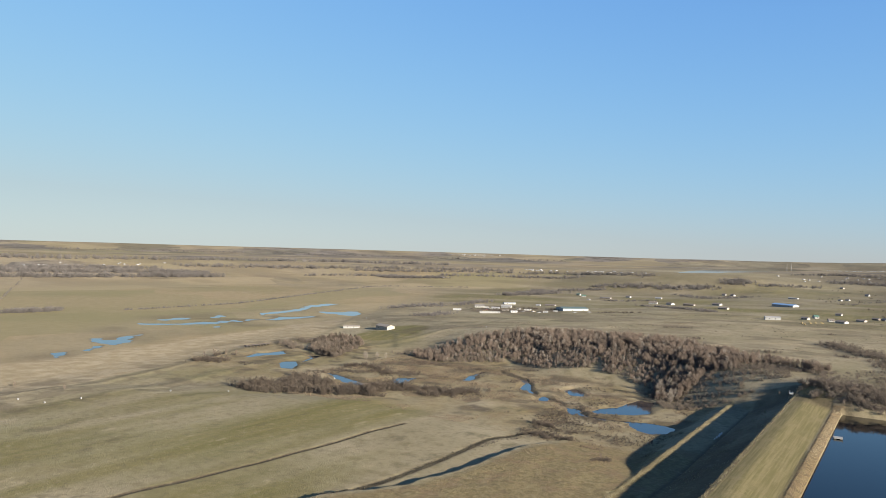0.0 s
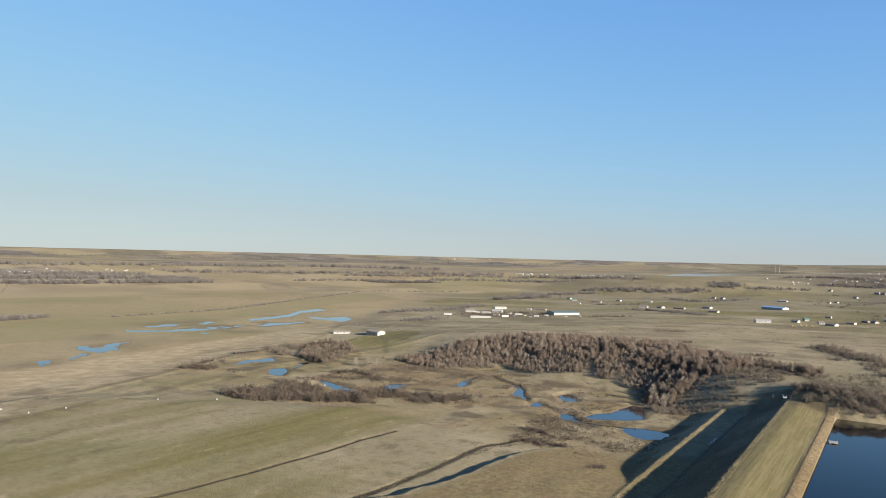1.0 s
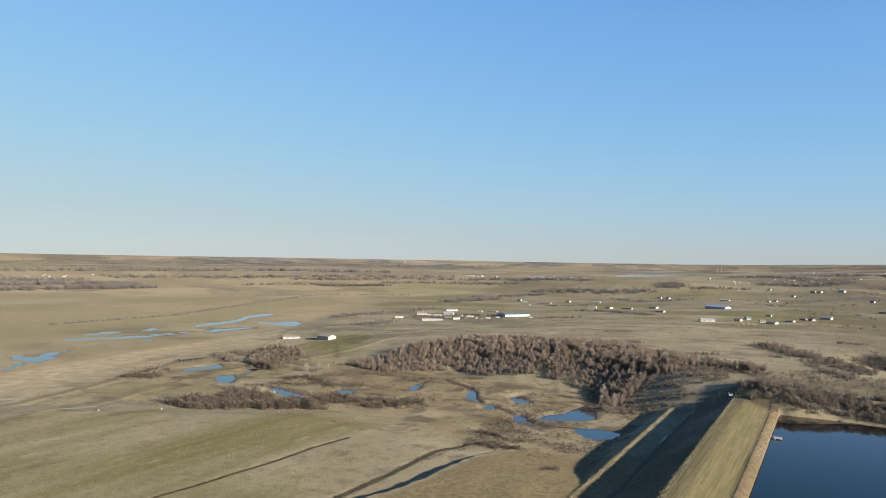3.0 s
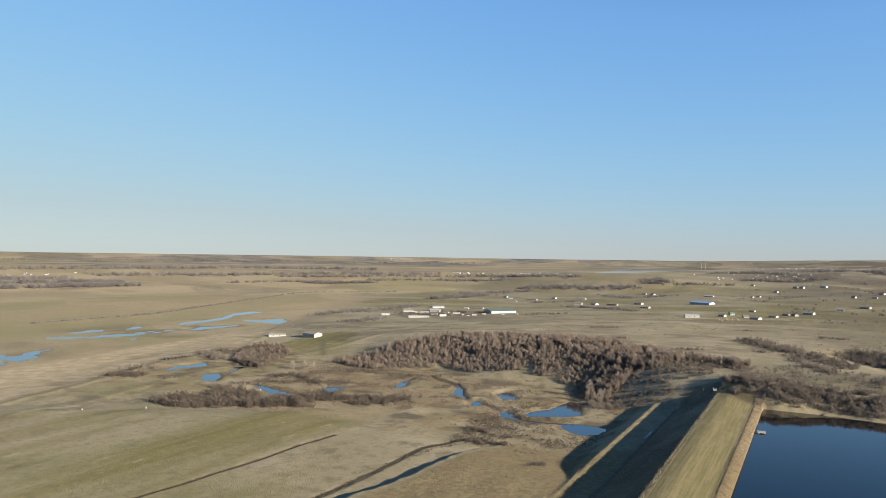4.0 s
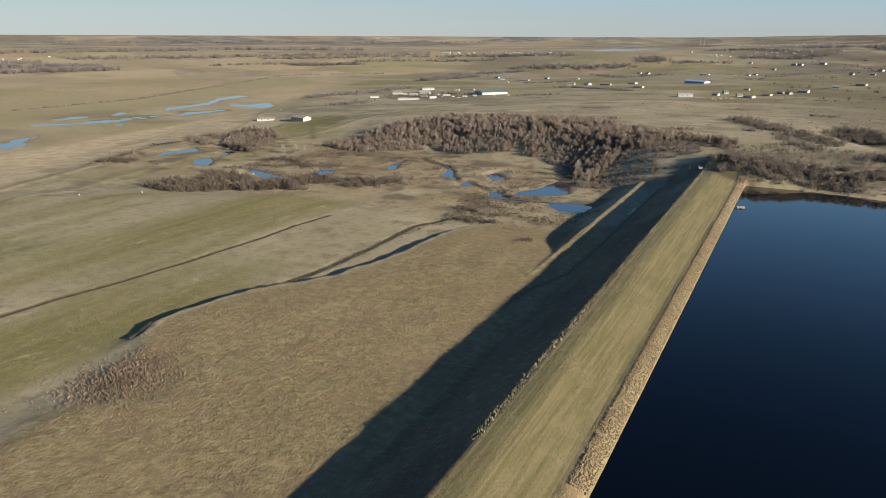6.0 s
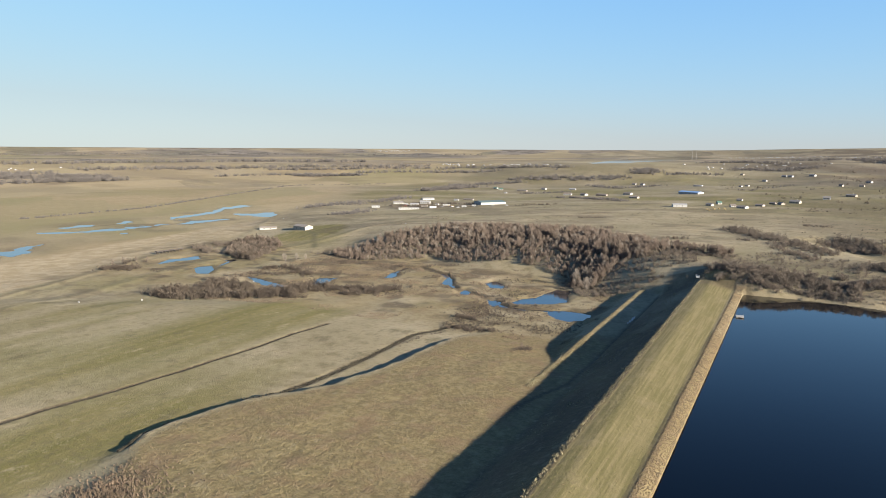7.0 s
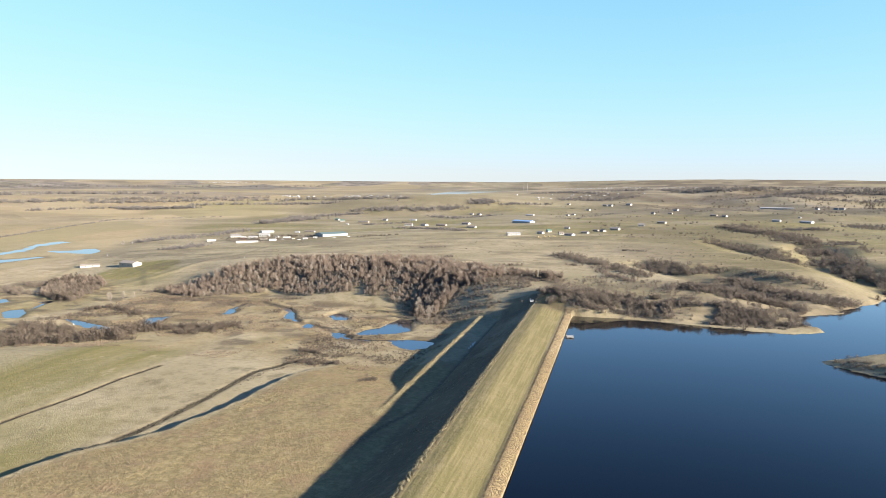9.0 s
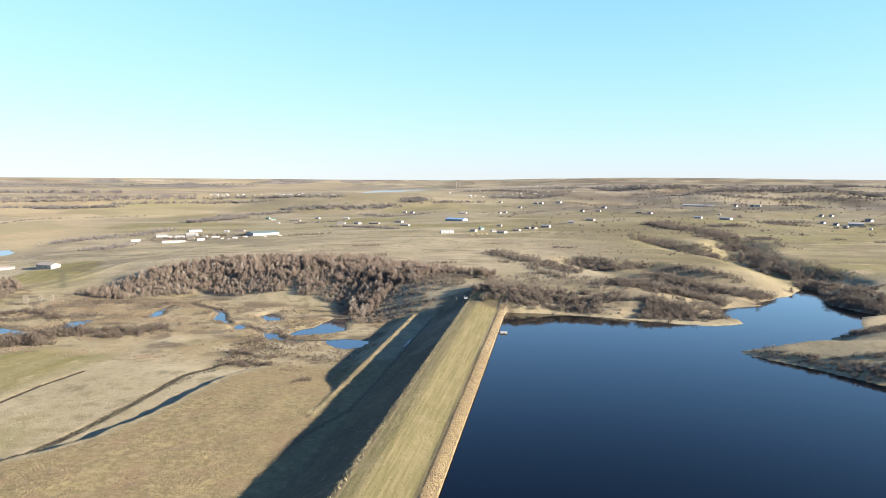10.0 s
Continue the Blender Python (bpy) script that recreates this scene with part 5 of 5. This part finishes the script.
house(14, 1011, 9.4, 6.2, 3.8, -30, "brown_shingle", "brown_shingle")
house(25, 1002, 9.3, 6.2, 4.2, -51, "tan_siding", "grey_shingle")
house(42, 1047, 16.1, 9.7, 5.9, -19, "cream_paint", "grey_shingle")
house(84, 1147, 12.3, 7.6, 6.2, -3, "grey_siding", "grey_shingle")
house(-38, 1866, 11.1, 6.9, 6.2, -29, "white_paint", "grey_shingle")
shed(2, 1998, 11.8, 5.9, 5.4, -19, "white_paint", "grey_shingle")
house(18, 1988, 13.2, 8.2, 6.2, -31, "white_paint", "grey_shingle")
house(69, 1999, 17.7, 9.7, 6.2, -32, "white_paint", "grey_shingle")
house(-106, 2063, 10.7, 6.6, 5.5, -28, "cream_paint", "grey_shingle")
house(-63, 1639, 9.8, 6.2, 4.5, -28, "white_paint", "brown_shingle")
house(-71, 1563, 7.0, 6.2, 4.3, -28, "white_paint", "brown_shingle")
house(122, 1236, 16.9, 9.7, 5.1, -25, "tan_siding", "grey_shingle")
house(123, 1672, 10.0, 6.2, 6.2, -34, "cream_paint", "brown_shingle")
house(162, 1670, 11.2, 6.9, 6.2, -16, "cream_paint", "brown_shingle")
house(182, 1769, 13.2, 8.2, 6.2, -36, "white_paint", "brown_shingle")
shed(249, 1577, 14.2, 7.1, 4.3, -27, "tan_siding", "brown_shingle")
house(269, 1554, 11.7, 7.3, 5.3, -39, "white_paint", "brown_shingle")
shed(429, 1843, 77.8, 14.1, 5.6, -11, "white_paint", "pale_metal")
shed(339, 1375, 14.8, 7.4, 4.8, -31, "white_paint", "pale_metal")
shed(366, 1257, 19.6, 9.8, 4.4, -43, "white_paint", "pale_metal")
shed(366, 1298, 6.0, 4.4, 3.7, -33, "white_paint", "pale_metal")
house(506, 1775, 8.1, 6.2, 4.9, -46, "white_paint", "brown_shingle")
house(541, 1756, 9.4, 6.2, 4.9, -47, "white_paint", "brown_shingle")
shed(552, 1748, 12.1, 6.0, 4.9, -35, "white_paint", "brown_shingle")
shed(392, 1431, 4.4, 4.4, 3.0, -32, "white_paint", "pale_metal")
house(579, 1404, 9.0, 6.2, 5.1, -51, "cream_paint", "grey_shingle")
house(595, 1398, 7.0, 6.2, 5.1, -52, "white_paint", "grey_shingle")
house(512, 1146, 8.4, 6.2, 5.1, -52, "white_paint", "grey_shingle")
shed(542, 1145, 22.6, 11.3, 5.6, -21, "white_paint", "pale_metal")
house(591, 1218, 13.0, 8.1, 6.2, -54, "white_paint", "brown_shingle")
shed(516, 1118, 7.3, 4.4, 3.3, -41, "white_paint", "pale_metal")
house(504, 1181, 7.6, 6.2, 4.3, -51, "grey_siding", "grey_shingle")
shed(537, 1077, 3.6, 4.4, 2.6, -42, "white_paint", "pale_metal")


def far_town(name, line, half, count, label):
    """Tiny houses of a far town: gabled boxes joined in one mesh."""
    g = np.random.default_rng(count)
    p = np.array(line, float)
    at = g.integers(0, len(line) - 1, count)
    u = g.uniform(0, 1, count)
    x = p[at, 0] + (p[at + 1, 0] - p[at, 0]) * u + g.normal(size=count) * half
    y = p[at, 1] + (p[at + 1, 1] - p[at, 1]) * u + g.normal(size=count) * half
    z = height(x, y)
    vs, ts, ss = [], [], []
    for i in range(count):
        w, d, h = g.uniform(4, 8), g.uniform(3, 5), g.uniform(2.2, 3.4)
        a = g.uniform(0, 3.14)
        v = np.array([(-w / 2, -d / 2, -2), (w / 2, -d / 2, -2), (w / 2, d / 2, -2), (-w / 2, d / 2, -2), (-w / 2, -d / 2, h * 0.6), (w / 2, -d / 2, h * 0.6), (w / 2, d / 2, h * 0.6), (-w / 2, d / 2, h * 0.6), (-w / 2, 0, h), (w / 2, 0, h)])
        c, s = math.cos(a), math.sin(a)
        vs.append(np.stack([v[:, 0] * c - v[:, 1] * s + x[i], v[:, 0] * s + v[:, 1] * c + y[i], v[:, 2] + z[i]], 1))
        t = np.array([(0, 1, 5), (0, 5, 4), (2, 3, 7), (2, 7, 6), (1, 2, 6), (1, 6, 5), (5, 6, 9), (3, 0, 4), (3, 4, 7), (7, 4, 8), (4, 5, 9), (4, 9, 8), (6, 7, 8), (6, 8, 9)])
        ts.append(t + 10 * i)
        ss += [0] * 10 + [1 if g.random() < 0.6 else 2] * 4
    # white walls take the grey siding, a duller colour standing for haze
    me = raw_mesh(name, np.concatenate(vs), np.concatenate(ts), ["grey_siding", "brown_shingle", "grey_shingle"], ss)
    return tagged(new(name, me), label, "town", kind="stuff")


far_town("far_town", [(-340, 4061), (-77, 4068), (378, 3445)], 40, 80, "white houses of a far town under the skyline")
far_town("hill_town", [(-2485, 3813), (-2247, 3970)], 50, 46, "white houses of a town on a far hill")
far_town("river_town", [(-1130, 2175), (-893, 2191), (-617, 2068)], 16, 40, "row of far houses along the river woods")
far_town("valley_town", [(-225, 2248), (-104, 2414), (14, 2449)], 60, 22, "scattered far houses among low hills")
far_town("plain_town", [(-2057, 852), (-2042, 1050), (-1940, 1306)], 30, 14, "scattered far farms on the plain")
water_sheet("river", [(-640, 2170), (-520, 2170), (-430, 2390), (-400, 2950), (-250, 3960), (-330, 4300), (-730, 4280), (-740, 3165), (-650, 2320)], RIVER_Z, "pond_water", "wide pale river far behind the plain", "river")


# ---- small things ----
def corral(x, y, turn, w, d):
    """A dark plank pen: posts and two rails on each side."""
    ob = at_ground("corral", x, y, turn)
    for a, b, along in ((-w / 2, w / 2, True), (-d / 2, d / 2, False)):
        for side in (-1, 1):
            for z in (0.7, 1.4):
                o = side * (d if along else w) / 2
                box = slab(a, b, o - 0.06, o + 0.06, z - 0.16, z + 0.16) if along else slab(o - 0.06, o + 0.06, a, b, z - 0.16, z + 0.16)
                part("rail", *box, "dark_timber", ob)
            for k in range(5):
                t = a + (b - a) * k / 4
                o = side * (d if along else w) / 2
                box = slab(t - 0.1, t + 0.1, o - 0.16, o + 0.16, -1.0, 1.7) if along else slab(o - 0.16, o + 0.16, t - 0.1, t + 0.1, -1.0, 1.7)
                part("post", *box, "dark_timber", ob)
    return tagged(ob, "dark plank cattle pen in the farm yard", "pen", "cattle pens")


for x, y, turn, w, d in ((-470, 820, 25, 40, 22), (-430, 850, 25, 26, 18), (-400, 872, 20, 22, 16), (-505, 850, 30, 24, 18), (-490, 900, 30, 30, 14)):
    corral(x, y, turn, w, d)


def dock():
    ob = new("floating_dock")
    ob.matrix_basis = pose(27.6, 287, LAKE_Z, 0, 0, 8)
    part("deck", *slab(-1.9, 1.9, -1.7, 1.7, 0.34, 0.8), "pale_metal", ob, "pale worn deck boards")
    for x in (-1.3, 1.3):
        part("float", *slab(x - 0.4, x + 0.4, -1.6, 1.6, -0.25, 0.34), "weathered_wood", ob)
    part("gangway", *slab(-4.8, -1.9, -0.5, 0.5, 0.42, 0.52), "dark_timber", ob)
    for x, y in ((-1.8, -1.6), (1.8, -1.6), (1.8, 1.6), (-1.8, 1.6)):
        part("post", *slab(x - 0.06, x + 0.06, y - 0.06, y + 0.06, -0.6, 1.3), "weathered_wood", ob)
    return tagged(ob, "small pale floating dock moored at the riprap", "dock")


def trestle_bridge():
    ob = at_ground("railway_bridge", -467, 366, 84)
    z = 2.4
    part("deck", *slab(-14, 14, -1.6, 1.6, z - 0.5, z), "dark_timber", ob)
    for y in (-0.75, 0.75):
        part("rail", *slab(-14, 14, y - 0.05, y + 0.05, z, z + 0.16), "dark_timber", ob)
    for k in range(8):
        x = -12.5 + k * 3.57
        for y in (-1.3, 0, 1.3):
            part("pile", *slab(x - 0.18, x + 0.18, y - 0.18, y + 0.18, -2.5, z - 0.5), "dark_timber", ob)
    return tagged(ob, "low dark timber railway trestle over a creek pool", "bridge")


def radio_mast(x, y, tall):
    ob = at_ground("radio_mast", x, y, 20)
    for px, py in ((-1.2, -1.2), (1.2, -1.2), (0, 1.4)):
        part("leg", [(px - 0.3, py - 0.3, -1), (px + 0.3, py - 0.3, -1), (px, py + 0.3, -1), (px * 0.3, py * 0.3, tall)], [(0, 1, 3), (1, 2, 3), (2, 0, 3), (2, 1, 0)], "pale_metal", ob)
    for k in range(5):
        z = tall * (k + 1) / 6
        part("brace", *slab(-1.3, 1.3, -1.0, 1.0, z, z + 0.3), "pale_metal", ob)
    return tagged(ob, "thin pale lattice radio mast near the skyline", "mast", "radio masts")


radio_mast(-544, 4267, 38)
radio_mast(-521, 4260, 38)


def outlet():
    ob = at_ground("drain_outlet", -4.5, 374, 12)
    part("apron", *slab(-1.0, 1.0, -3.0, 3.0, -0.4, 0.35), "concrete", ob)
    part("headwall", *slab(-0.9, 0.9, 2.8, 3.1, -0.4, 0.8), "concrete", ob)
    part("kerb", *slab(0.8, 1.1, -3.0, 2.8, 0.35, 0.75), "concrete", ob)
    return tagged(ob, "pale concrete drain outlet at the end of the dam", "drain")


def barrier():
    ob = at_ground("barrier", 2.0, 384, 20)
    for x in (-1.3, 1.3):
        part("post", *slab(x - 0.12, x + 0.12, -0.12, 0.12, -0.4, 1.3), "weathered_wood", ob)
    for z in (0.45, 1.0):
        part("rail", *slab(-1.6, 1.6, -0.06, 0.06, z - 0.14, z + 0.14), "red_paint", ob)
    return tagged(ob, "small red barrier across the end of the crest", "barrier")


def marker(x, y):
    ob = at_ground("marker_box", x, y, x)
    part("body", *slab(-0.35, 0.35, -0.3, 0.3, -0.2, 0.75), "white_paint", ob)
    part("lid", *slab(-0.42, 0.42, -0.37, 0.37, 0.75, 0.85), "pale_metal", ob)
    return tagged(ob, "small white box beside the farm track", "box", "white boxes")


def wheel(ob, x, y, r):
    v = [(x + r * math.cos(a), y + o, r + r * math.sin(a)) for o in (-0.13, 0.13) for a in [2 * math.pi * k / 10 for k in range(10)]]
    f = [(k, (k + 1) % 10, 10 + (k + 1) % 10, 10 + k) for k in range(10)] + [tuple(range(9, -1, -1)), tuple(range(10, 20))]
    part("wheel", v, f, "black_rubber", ob)


def pickup(x, y, turn, paint, colour):
    """A parked pickup: bonnet and bed, cab with its windows, four wheels."""
    ob = at_ground("pickup_truck", x, y, turn)
    part("body", *slab(-2.7, 2.7, -0.95, 0.95, 0.45, 1.05), paint, ob)
    cab = [(-0.7, -0.92, 1.05), (1.3, -0.92, 1.05), (1.3, 0.92, 1.05), (-0.7, 0.92, 1.05), (-0.5, -0.8, 1.8), (0.8, -0.8, 1.8), (0.8, 0.8, 1.8), (-0.5, 0.8, 1.8)]
    part("cab", cab, slab(0, 1, 0, 1, 0, 1)[1], paint, ob)
    part("window", *slab(-0.45, 0.75, -0.93, 0.93, 1.2, 1.62), "dark_glass", ob)
    for wx in (-1.75, 1.75):
        for wy in (-0.85, 0.85):
            wheel(ob, wx, wy, 0.4)
    return tagged(ob, "%s pickup truck parked in the farm yard" % colour, "truck", "parked trucks")


for x, y, turn, paint, colour in ((-391, 845, 20, "white_paint", "white"), (-416, 852, 70, "grey_siding", "grey"), (-429, 844, 10, "white_paint", "white"), (-381, 866, 40, "dark_timber", "dark"), (-397, 834, 30, "white_paint", "white"), (-358, 871, 25, "white_paint", "white"),
                                  (-505, 867, 80, "red_paint", "red"), (-536, 874, 15, "dark_timber", "dark"), (-345, 894, 35, "white_paint", "white"), (-516, 894, 60, "white_paint", "white"), (-445, 806, 50, "dark_timber", "dark")):
    pickup(x, y, turn, paint, colour)


def round_bale(x, y, turn):
    ob = at_ground("round_bale", x, y, turn)
    v = [(o, 0.8 * math.cos(a), 0.75 + 0.8 * math.sin(a)) for o in (-0.75, -0.68, 0.68, 0.75) for a in [2 * math.pi * k / 14 for k in range(14)]]
    v = [(o, py * (0.93 if abs(o) > 0.7 else 1.0), pz) for o, py, pz in v]
    f = [(14 * r + k, 14 * r + (k + 1) % 14, 14 * r + 14 + (k + 1) % 14, 14 * r + 14 + k) for r in range(3) for k in range(14)] + [tuple(range(13, -1, -1)), tuple(range(42, 56))]
    part("bale", v, f, "straw_bale", ob)
    return tagged(ob, "round straw bale lying in a paddock near the houses", "bale", "straw bales")


for x, y in ((-52, 842), (-48, 864), (-44, 875), (-39, 886), (-52, 885), (-57, 858), (-36, 872), (-480, 828), (-486, 832), (-492, 836), (-424, 868), (-431, 872), (-418, 862)):
    round_bale(x, y, x * 7)


def chute():
    """Broken pale slabs of a drain chute on the bench of the dam."""
    ob = at_ground("drain_chute", -26, 285, 8)
    for x, y, w, d, tilt in ((0, 0, 0.4, 3.2, 0.1), (-0.9, -5.5, 0.35, 1.8, 0.0), (0.7, 4.6, 0.3, 1.6, 0.06), (-1.6, -9.5, 0.3, 1.0, 0.0)):
        part("slab", *slab(x - w, x + w, y - d, y + d, -0.2, 0.32 + tilt), "concrete", ob)
    return tagged(ob, "broken pale concrete drain chute on the shaded bench", "drain")


chute()
dock()
trestle_bridge()
outlet()
barrier()
for x, y in ((-376, 105), (-356, 110), (-352, 129), (-337, 179), (-314, 206), (-329, 564), (-300, 292), (-560, 640)):
    marker(x, y)
